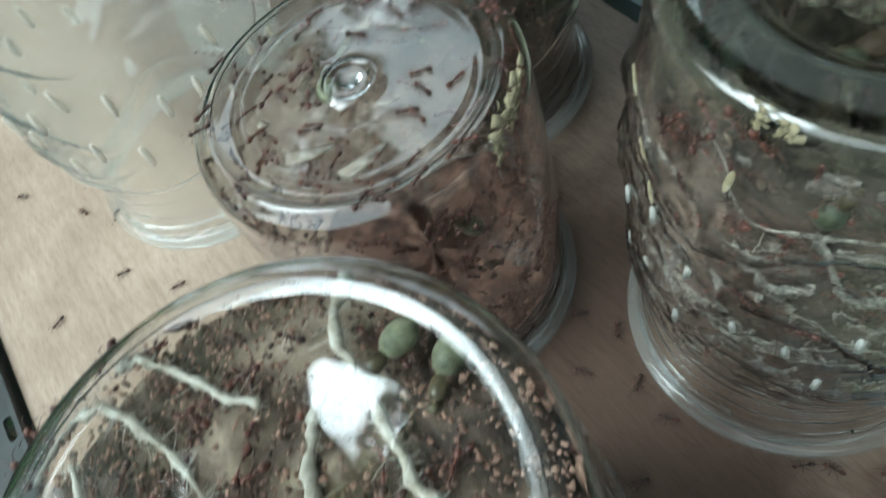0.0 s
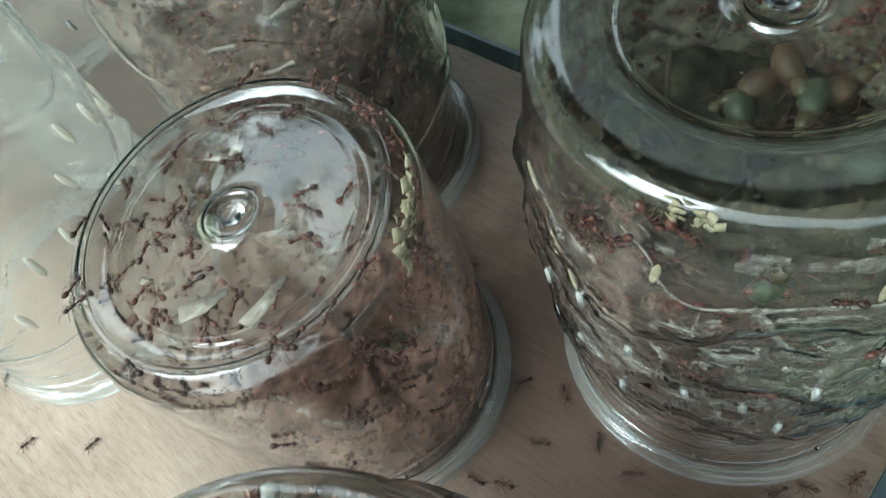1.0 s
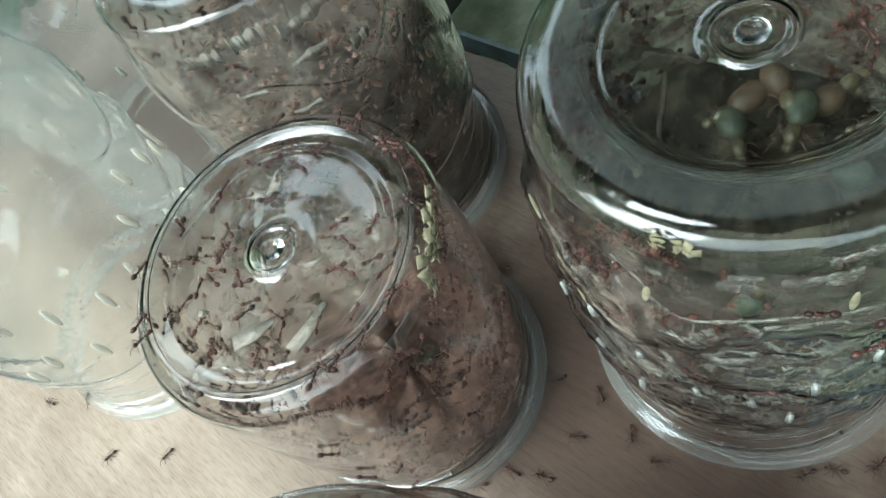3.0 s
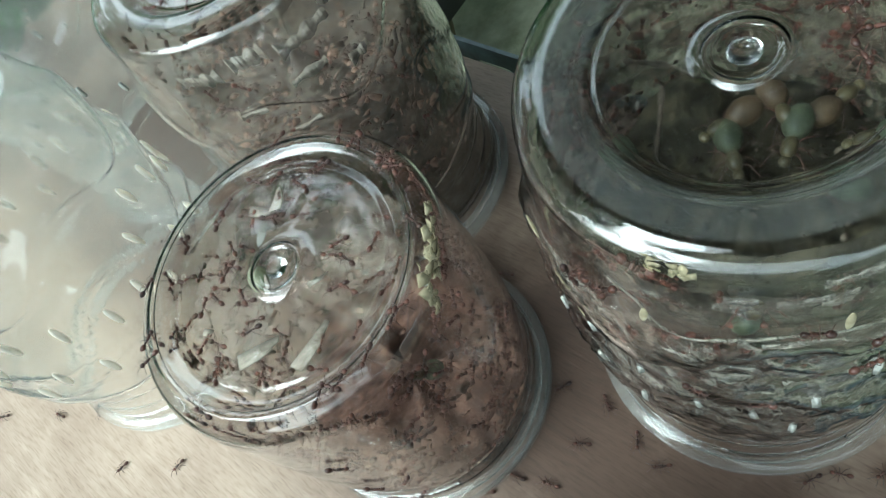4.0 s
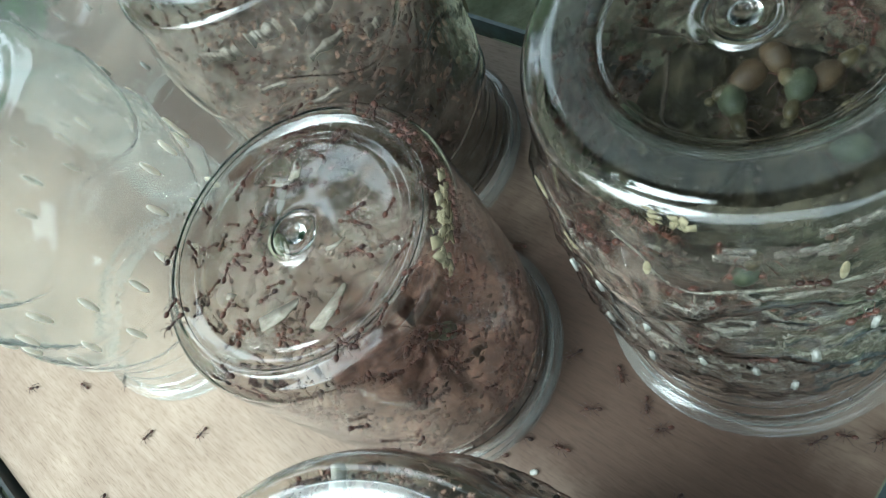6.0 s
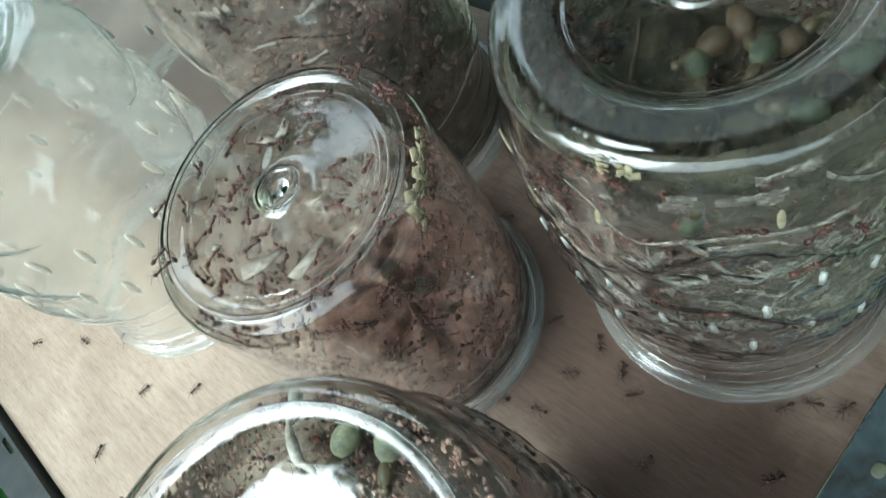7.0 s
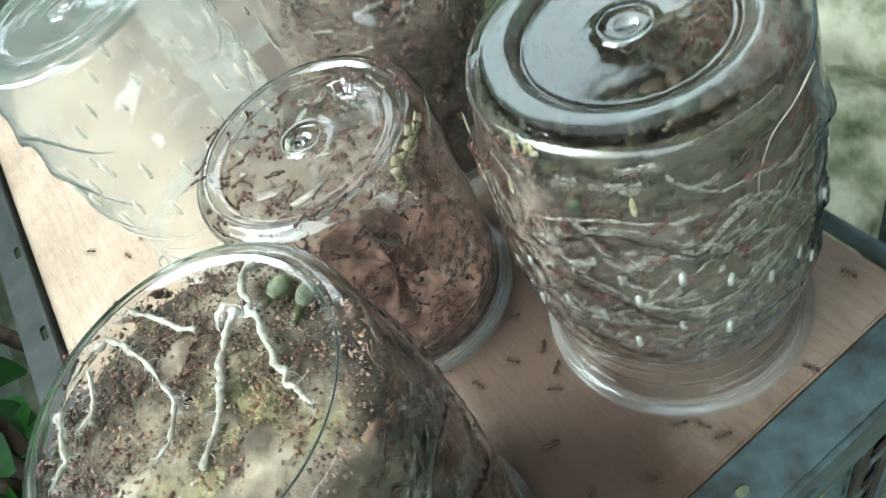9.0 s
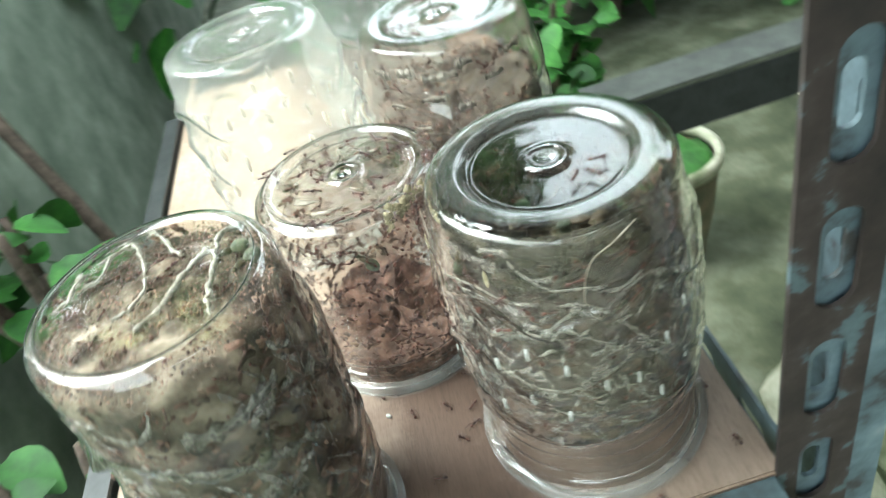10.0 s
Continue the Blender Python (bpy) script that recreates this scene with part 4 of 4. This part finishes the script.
spots = [m @ Matrix.Scale(1.18 if 5 <= k < 13 else 0.9 if k in (3, 4) else 1.0, 4) for k, m in enumerate(spots)]
queen.matrix_world = spots[0]
queens = [copy_thing(queen, m) for m in spots[1:]]
# tan gasters, and green ones with the jar's shade in their colour
for k, mat, tone in ((4, TAN, "tan"), (6, TAN, "tan"), (5, SHADEGREEN, "shaded green"), (7, SHADEGREEN, "shaded green"), (8, SHADEGREEN, "shaded green"), (9, SHADEGREEN, "shaded green"), (10, SHADEGREEN, "shaded green"), (11, TAN, "tan"), (12, SHADEGREEN, "shaded green")):
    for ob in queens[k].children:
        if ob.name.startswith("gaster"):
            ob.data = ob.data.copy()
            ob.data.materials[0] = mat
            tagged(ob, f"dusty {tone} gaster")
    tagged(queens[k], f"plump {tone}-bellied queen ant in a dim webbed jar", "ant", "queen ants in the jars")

for x, y, r, w, l in ((-0.0265, 0.0097, 30, 0.7, 0.8), (-0.022, -0.010, 60, 1.6, 3.2), (-0.012, -0.024, 100, 1.4, 3.6), (-0.006, 0.002, 140, 0.6, 1.8), (0.012, 0.022, 20, 1.0, 2.4), (0.004, -0.012, 70, 0.5, 1.6), (0.018, 0.020, 130, 1.3, 2.0)):
    v, f = FLAKE
    me = bpy.data.meshes.new("leaf_scrap")
    me.from_pydata((v * np.array((w, l, 1.5))).tolist(), [], f.tolist())
    ob = put("leaf_scrap", me, SILK)
    ob.matrix_world = pose(A[0] + x, A[1] + y, 0.1128, 180 + 8 * math.sin(9 * r), 10, r)
    tagged(ob, "pale grey leaf scrap under the jar base", "leaf scrap", "leaf scraps in the short jar")
# a shed wing on the short jar and pale scurf on two jars
bm = bmesh.new()
ball(bm, (0, 0, 0), (0.0016, 0.0046, 0.0002), 14, 6)
wing = part("shed_wing", bm, WING)
wing.matrix_world = pose(A[0] + 0.0063, A[1] + 0.014, 0.1162, 0, 0, -60)
tagged(wing, "clear shed insect wing on the jar base", "insect wing")


def scurf(at, radius, spots_, seed, label, size=1.0):
    rnd = random.Random(seed)
    poses = []
    for a, z, n, wide in spots_:
        for _ in range(n):
            aa, zz = math.radians(a + rnd.gauss(0, 3.2 * wide)), z / 1000 + rnd.gauss(0, 0.0028 * wide)
            k = size * wide * rnd.uniform(0.2, 0.55)
            poses.append(on_wall(radius, aa, zz, rnd.uniform(0, 6.3), 0.0006, False) @ pose(0, 0, 0, rnd.uniform(-25, 25), rnd.uniform(-25, 25), 0) @ Matrix.Diagonal((k, k * rnd.uniform(0.6, 1.0), k * 1.3, 1)))
    return many("scurf", FLAKE, poses, SCURF, label, "scurf", (*at, 0))


scurf(A, 0.0484, [(-45, 116.5, 8, 0.75), (-54, 116.5, 12, 0.9), (-62, 116, 14, 0.9), (-68, 113.5, 8, 0.8), (-73, 111, 4, 0.7)], 21, "pale crumbly scurf stuck on the short jar", 2.7)
scurf(B, 0.0468, [(-172, 154, 12, 0.55), (-166, 153, 9, 0.5)], 22, "pale crumbly scurf stuck on the tall jar", 2.4)
for a, z, r, tilt in ((150, 138, 0.0525, 15), (158, 122, 0.0531, 20), (163, 112, 0.0536, 10), (-174, 139, 0.0526, -10), (-134, 140, 0.0526, 0)):
    bm = bmesh.new()
    ball(bm, (0, 0, 0), (0.0009, 0.0004, 0.0042), 10, 8)
    fl = part("husk_flake", bm, SCURF)
    aa = math.radians(a)
    fl.matrix_world = pose(B[0] + r * math.cos(aa), B[1] + r * math.sin(aa), z / 1000, 0, 0, a - 90) @ pose(0, 0, 0, 0, tilt, 0)
    tagged(fl, "slim pale husk stuck on the jar wall", "husk", "husks on the tall jar")
bm = bmesh.new()
ball(bm, (0, 0, 0), (0.0012, 0.0018, 0.001), 10, 7)
sp = part("egg_husk", bm, TICK)
sp.matrix_world = pose(-0.1705, 0.0985, 0.001, 0, 0, 40)
tagged(sp, "small white husk lying on the board", "husk")

# ---- ants ----
SW = ant_arrays()


def swarm(at, radius, z0, z1, n, seed, label, inside=True, fade=0.0, top=None, nt=0):
    rnd = random.Random(seed)
    poses = []
    for _ in range(n):
        k = rnd.uniform(0.75, 1.1)
        poses.append(on_wall(radius, rnd.uniform(0, 6.3), z0 + (z1 - z0) * rnd.random() ** (1 + fade), rnd.uniform(0, 6.3), 0.0001, inside) @ Matrix.Scale(k, 4))
    for _ in range(nt):
        a, r = rnd.uniform(0, 6.3), (radius - 0.012) * math.sqrt(rnd.uniform(0.1, 1))
        poses.append(pose(r * math.cos(a), r * math.sin(a), top, 180, 0, rnd.uniform(0, 360)) @ Matrix.Scale(rnd.uniform(0.8, 1.05), 4))
    return many("ant_swarm", SW, poses, SWARM, label, "ants", (*at, 0))


swarm(A, 0.0494, 0.022, 0.11, 430, 31, "swarm of red-brown ants inside the short jar", top=0.1138, nt=45)
rnd = random.Random(9)
tufts = [on_wall(rnd.uniform(0.0494, 0.0506), rnd.uniform(-3.9, 0.3), 0.045 + 0.078 * rnd.random() ** 1.2, rnd.uniform(0, 6.3), 0.0) @ pose(0, 0, 0, rnd.uniform(-25, 25), rnd.uniform(-25, 25), 0) @ Matrix.Diagonal((rnd.uniform(0.3, 0.9), rnd.uniform(0.5, 1.6), 2.0, 1)) for _ in range(110)]
many("silk_tufts", FLAKE, tufts, SEAM, "grey-white tufts of ant silk and cocoon scraps", "ant silk", (*B, 0))
swarm(B, 0.0502, 0.045, 0.142, 150, 35, "ants crawling over the lining of the webbed jar")
swarm(B, 0.0484, 0.10, 0.150, 130, 32, "ants crawling inside the webbed jar")
swarm(C, 0.0467, 0.04, 0.156, 150, 33, "ants crawling inside the packed jar", top=0.1585, nt=60)
swarm(D, 0.0490, 0.045, 0.140, 170, 34, "ants crawling inside the litter jar", top=0.1535, nt=25)

ant = make_ant()
FLOOR = [(-0.2635, 0.271, 75), (-0.245, 0.244, 80), (-0.267, 0.322, 20), (-0.252, 0.304, 100), (-0.257, 0.340, 160), (-0.127, 0.060, 35), (-0.107, 0.0215, 60), (-0.101, 0.0148, 20), (-0.089, 0.004, 75),
         (-0.126, 0.076, 120), (-0.138, 0.092, 30), (-0.161, 0.102, 10), (-0.157, 0.094, 15), (-0.123, 0.11, 60), (-0.117, 0.096, 140), (-0.173, 0.113, 45), (-0.094, 0.158, 20), (-0.121, 0.128, 75), (-0.012, 0.055, 30), (-0.02, 0.10, 100),
         (-0.03, 0.015, 60), (-0.055, 0.003, 20), (-0.15, 0.05, 80), (-0.145, 0.03, 130), (-0.13, 0.012, 50), (-0.012, 0.02, 10), (-0.016, 0.16, 90), (-0.29, 0.36, 40), (-0.30, 0.27, 110), (-0.155, 0.011, 170)]
walkers = []
ant.matrix_world = pose(FLOOR[0][0], FLOOR[0][1], 0.0002, 0, 0, FLOOR[0][2])
for x, y, r in FLOOR[1:]:
    walkers.append(copy_thing(ant, pose(x, y, 0.0002, 0, 0, r)))
rnd = random.Random(5)
on_top = []
for k in range(58):
    a = rnd.uniform(0, 2 * math.pi)
    kind = rnd.random()
    if kind < 0.45:
        r = rnd.uniform(0.012, 0.036)
        m = pose(A[0] + r * math.cos(a), A[1] + r * math.sin(a), 0.1155, 0, 0, rnd.uniform(0, 360))
    elif kind < 0.7:
        m = pose(A[0] + 0.0448 * math.cos(a), A[1] + 0.0448 * math.sin(a), 0.1190, 0, 0, rnd.uniform(0, 360))
    else:
        m = Matrix.Translation((*A, 0)) @ on_wall(0.0513, a, rnd.uniform(0.03, 0.10), rnd.uniform(0, 6.3), 0.0001, False)
    on_top.append(copy_thing(ant, m))
for a, z, t_ in ((172, 148, 1.0), (176, 145, 2.2), (180, 149, 4.0), (168, 142, 5.1), (-130, 118, 0.3), (-118, 128, 2.0), (-128, 134, 0.8), (-150, 98, 3.0), (-105, 110, 1.4), (-165, 104, 5.6), (-140, 140, 2.7), (-100, 140, 0.2)):
    copy_thing(ant, Matrix.Translation((*B, 0)) @ on_wall(0.0542 if z < 135 else 0.0525, math.radians(a), z / 1000, t_, 0.0002, False))
for a, r, t_ in ((-60, 0.024, 30), (-40, 0.021, 80), (-75, 0.020, 140)):
    copy_thing(ant, pose(B[0] + r * math.cos(math.radians(a)), B[1] + r * math.sin(math.radians(a)), 0.1563, 0, 0, t_))
for a, r, z, t_ in ((120, 0.046, 0.160, 30), (112, 0.048, 0.157, 70), (128, 0.047, 0.158, 10), (100, 0.046, 0.160, 130)):
    copy_thing(ant, pose(C[0] + r * math.cos(math.radians(a)), C[1] + r * math.sin(math.radians(a)), z, 0, 0, t_))

# ---- the yard behind ----
def leaf_arrays(length=0.06, wide=0.022):
    bm = bmesh.new()
    rows_ = []
    for i in range(6):
        u = i / 5
        w = wide * math.sin(math.pi * min(0.97, 0.08 + 0.92 * u)) ** 0.8
        z = -0.35 * length * u * u
        rows_.append([bm.verts.new((-w, u * length, z + 0.25 * w)), bm.verts.new((0, u * length, z)), bm.verts.new((w, u * length, z + 0.25 * w))])
    for p, q in zip(rows_, rows_[1:]):
        for j in range(2):
            bm.faces.new((p[j], p[j + 1], q[j + 1], q[j]))
    return arrays(bm)


LEAVES = leaf_arrays()


def shrub(x, y, height, spread, n, seed, size=1.0, label="leafy green shrub in the yard"):
    rnd = random.Random(seed)
    thing = empty("shrub", pose(x, y, GROUND), label, "shrub", "shrubs round the yard")
    tips = []
    for k in range(7):
        a, s_ = rnd.uniform(0, 6.3), rnd.uniform(0.3, 1.0) * spread
        tip = Vector((s_ * math.cos(a), s_ * math.sin(a), height * rnd.uniform(0.6, 1.0)))
        mid = Vector((tip.x * 0.35, tip.y * 0.35, tip.z * 0.55))
        part("stem", tube([(0, 0, 0), mid, tip], 0.012 * size + 0.004, 6, 5, 0.2, 0.7), BARK, thing)
        tips += [mid * 0.7, mid, (mid + tip) / 2, tip]
    poses = []
    for _ in range(n):
        c = rnd.choice(tips) + Vector((rnd.gauss(0, 1), rnd.gauss(0, 1), rnd.gauss(0, 0.8))) * spread * 0.28
        k = size * rnd.uniform(0.6, 1.4)
        poses.append(pose(*c, rnd.uniform(-50, 40), rnd.uniform(-30, 30), rnd.uniform(0, 360)) @ Matrix.Scale(k, 4))
    leaves = many("foliage", LEAVES, poses, LEAF, "", "")
    leaves.parent = thing
    return thing


shrub(-0.57, 0.33, 0.47, 0.07, 34, 2, 1.0)
shrub(-0.66, 0.68, 0.55, 0.10, 60, 12, 1.2)
shrub(-0.1, 1.9, 0.9, 0.5, 800, 4, 1.8)
shrub(0.22, 1.25, 0.34, 0.14, 150, 14, 1.0)
shrub(0.75, 2.2, 0.7, 0.4, 600, 5, 1.6)
shrub(0.55, 1.75, 0.62, 0.26, 520, 15, 1.1)
shrub(0.95, 1.65, 0.66, 0.28, 520, 16, 1.1)
# two tall shrubs added out of view to darken low sky in reflections
shrub(-1.0, 2.2, 2.6, 0.8, 1500, 7, 2.6)
shrub(0.6, 3.2, 1.9, 0.9, 1500, 8, 3.0)


def tree(x, y, blobs, n, seed):
    """A tree added out of view to block sky: a tapered trunk, a limb to each clump, and a crown of loose leaves with
    gaps.
    """
    rnd = random.Random(seed)
    thing = empty("tree", pose(x, y, GROUND), "unseen broad-leaved tree added to block the sky", "tree", "trees over the yard")
    fork = Vector((0.05, -0.05, 1.6))
    part("trunk", tube([(0, 0, -0.05), (0.03, 0.02, 0.8), fork], 0.09, 10, 6, 0.1, 0.35), BARK, thing)
    poses = []
    for bx, by, bz, br in blobs:
        c = Vector((bx - x, by - y, bz - GROUND))
        part("limb", tube([fork, fork.lerp(c, 0.5) + Vector((0, 0, 0.1)), c], 0.045, 8, 6, 0.1, 0.7), BARK, thing)
        clumps = []
        for _ in range(26):
            v = Vector((rnd.gauss(0, 1), rnd.gauss(0, 1), rnd.gauss(0, 1)))
            clumps.append(c + v.normalized() * br * rnd.random() ** 0.5 * Vector((1, 1, 0.9)).length / 1.68)
        for _ in range(int(n * br * br)):
            p = rnd.choice(clumps) + Vector((rnd.gauss(0, 1), rnd.gauss(0, 1), rnd.gauss(0, 0.7))) * 0.20 * br
            poses.append(pose(*p, rnd.uniform(-60, 40), rnd.uniform(-40, 40), rnd.uniform(0, 360)) @ Matrix.Scale(rnd.uniform(1.4, 3.0), 4))
    crown = many("crown", LEAVES, poses, LEAF, "", "")
    crown.parent = thing
    return thing


# out-of-view shrub and crowns, placed to darken reflections except at sky gaps
shrub(-2.3, 2.4, 2.4, 0.9, 1300, 9, 3.0)
tree(-0.4, 3.4, [(-0.25, 3.1, 2.2, 0.7), (-0.2, 2.7, 3.2, 0.75), (0.0, 2.6, 4.1, 0.75), (-0.75, 2.8, 2.4, 0.7), (-0.8, 2.5, 3.15, 0.6)], 3200, 41)
tree(-2.3, 2.7, [(-2.5, 2.3, 0.9, 0.7), (-1.8, 2.7, 1.0, 0.6), (-1.1, 2.7, 1.55, 0.65), (-1.7, 2.1, 3.2, 0.55), (-1.55, 2.45, 2.4, 0.5)], 1500, 42)
tree(1.3, 2.5, [(1.2, 2.3, 1.0, 0.75), (1.0, 2.6, 0.8, 0.6)], 1500, 43)

bm = bmesh.new()
box(bm, -0.86, -0.76, 0.35, 3.4, GROUND, 0.10)
tagged(part("wall_west", bm, DARKWALL, smooth=False), "low damp wall, dark green with algae", "wall", kind="structure")


def stone(x, y, r, squash, seed):
    bm = bmesh.new()
    bmesh.ops.create_icosphere(bm, subdivisions=4, radius=r)
    for v in bm.verts:
        d = noise.noise(v.co / r * 1.3 + Vector((seed, 0, 0))) * 0.35 + noise.noise(v.co / r * 4 + Vector((0, seed, 0))) * 0.1
        v.co *= 1 + d
        v.co.z *= squash
    ob = part("stone", bm, STONE)
    ob.location = (x, y, GROUND + r * squash * 0.5)
    return tagged(ob, "pale mossy stone lying in the yard", "stone", "stones in the yard")


for k, (x, y, r, q) in enumerate(((0.72, 0.70, 0.17, 0.6), (0.80, 0.45, 0.22, 0.6), (0.42, 0.35, 0.16, 0.5), (0.95, 1.0, 0.25, 0.7), (0.65, 0.1, 0.18, 0.5))):
    stone(x, y, r, q, k * 3.7)

stick = part("stick", tube([(-0.73, 0.973, 0.05), (-0.65, 0.915, -0.22), (-0.52, 0.81, -0.63)], 0.013, 8, 8, 0.15, 0.1), BARK)
tagged(stick, "bare brown stick leaning beside the low wall", "stick")

pot = empty("plant_pot", pose(0.28, 0.80, GROUND), "round clay pot with a pale rim, grown over with moss", "plant pot")
part("body", lathe([(0.055, 0.0), (0.075, 0.10), (0.085, 0.20), (0.079, 0.20), (0.068, 0.10), (0.0, 0.09)], 40, None, False), CLAY, pot)
part("rim", lathe([(0.078, 0.195), (0.090, 0.197), (0.091, 0.215), (0.078, 0.216)], 40), STONE, pot, "pale worn rim")
bm = bmesh.new()
ball(bm, (0, 0, 0.19), (0.077, 0.077, 0.03), 24, 12)
for v in bm.verts:
    v.co.z += 0.012 * noise.noise(v.co * 60)
part("moss", bm, LEAF, pot, "bright green moss")


# the tall webbed jar leans a little to the front, with all that clings to it
lean = Matrix.Translation((*B, 0)) @ pose(0, 0, 0, 0.6, 0, 0) @ Matrix.Translation((-B[0], -B[1], 0))
bpy.context.view_layer.update()
for ob in list(scene.objects):
    if ob.parent or ob.type not in ("MESH", "EMPTY"):
        continue
    if ob.type == "MESH":
        mid = ob.matrix_world @ (sum((Vector(c) for c in ob.bound_box), Vector()) / 8)
    else:
        mid = ob.matrix_world.translation
    near = (mid.xy - Vector(B)).length < 0.058
    if near and (mid.z > 0.005 or ob["category"] == "jar"):
        ob.matrix_world = lean @ ob.matrix_world


# ---- what moves: a few ants on the board and on the short jar ----
def motions():
    for k, ob in enumerate(walkers):
        if k % 3 == 1:
            m = ob.matrix_basis.copy()
            rows = []
            for i, t in enumerate((0.0, 2.5, 5.0, 7.5, 10.0)):
                rows.append((t, m @ pose(0.0006 * math.sin(1.7 * i + k), 0.0028 * i, 0, 0, 0, 7 * math.sin(1.3 * i + k) - 7 * math.sin(k))))
            walk(ob, rows)
    for k, ob in enumerate(on_top):
        if k % 4 == 0:
            m = ob.matrix_basis.copy()
            rows = [(t, m @ pose(0, 0.0009 * math.sin(2.1 * i + k), 0, 0, 0, 9 * math.sin(1.9 * i + k))) for i, t in enumerate((0.0, 1.5, 3.0, 4.5, 6.0, 7.5, 9.0, 10.0))]
            walk(ob, rows)


motions()
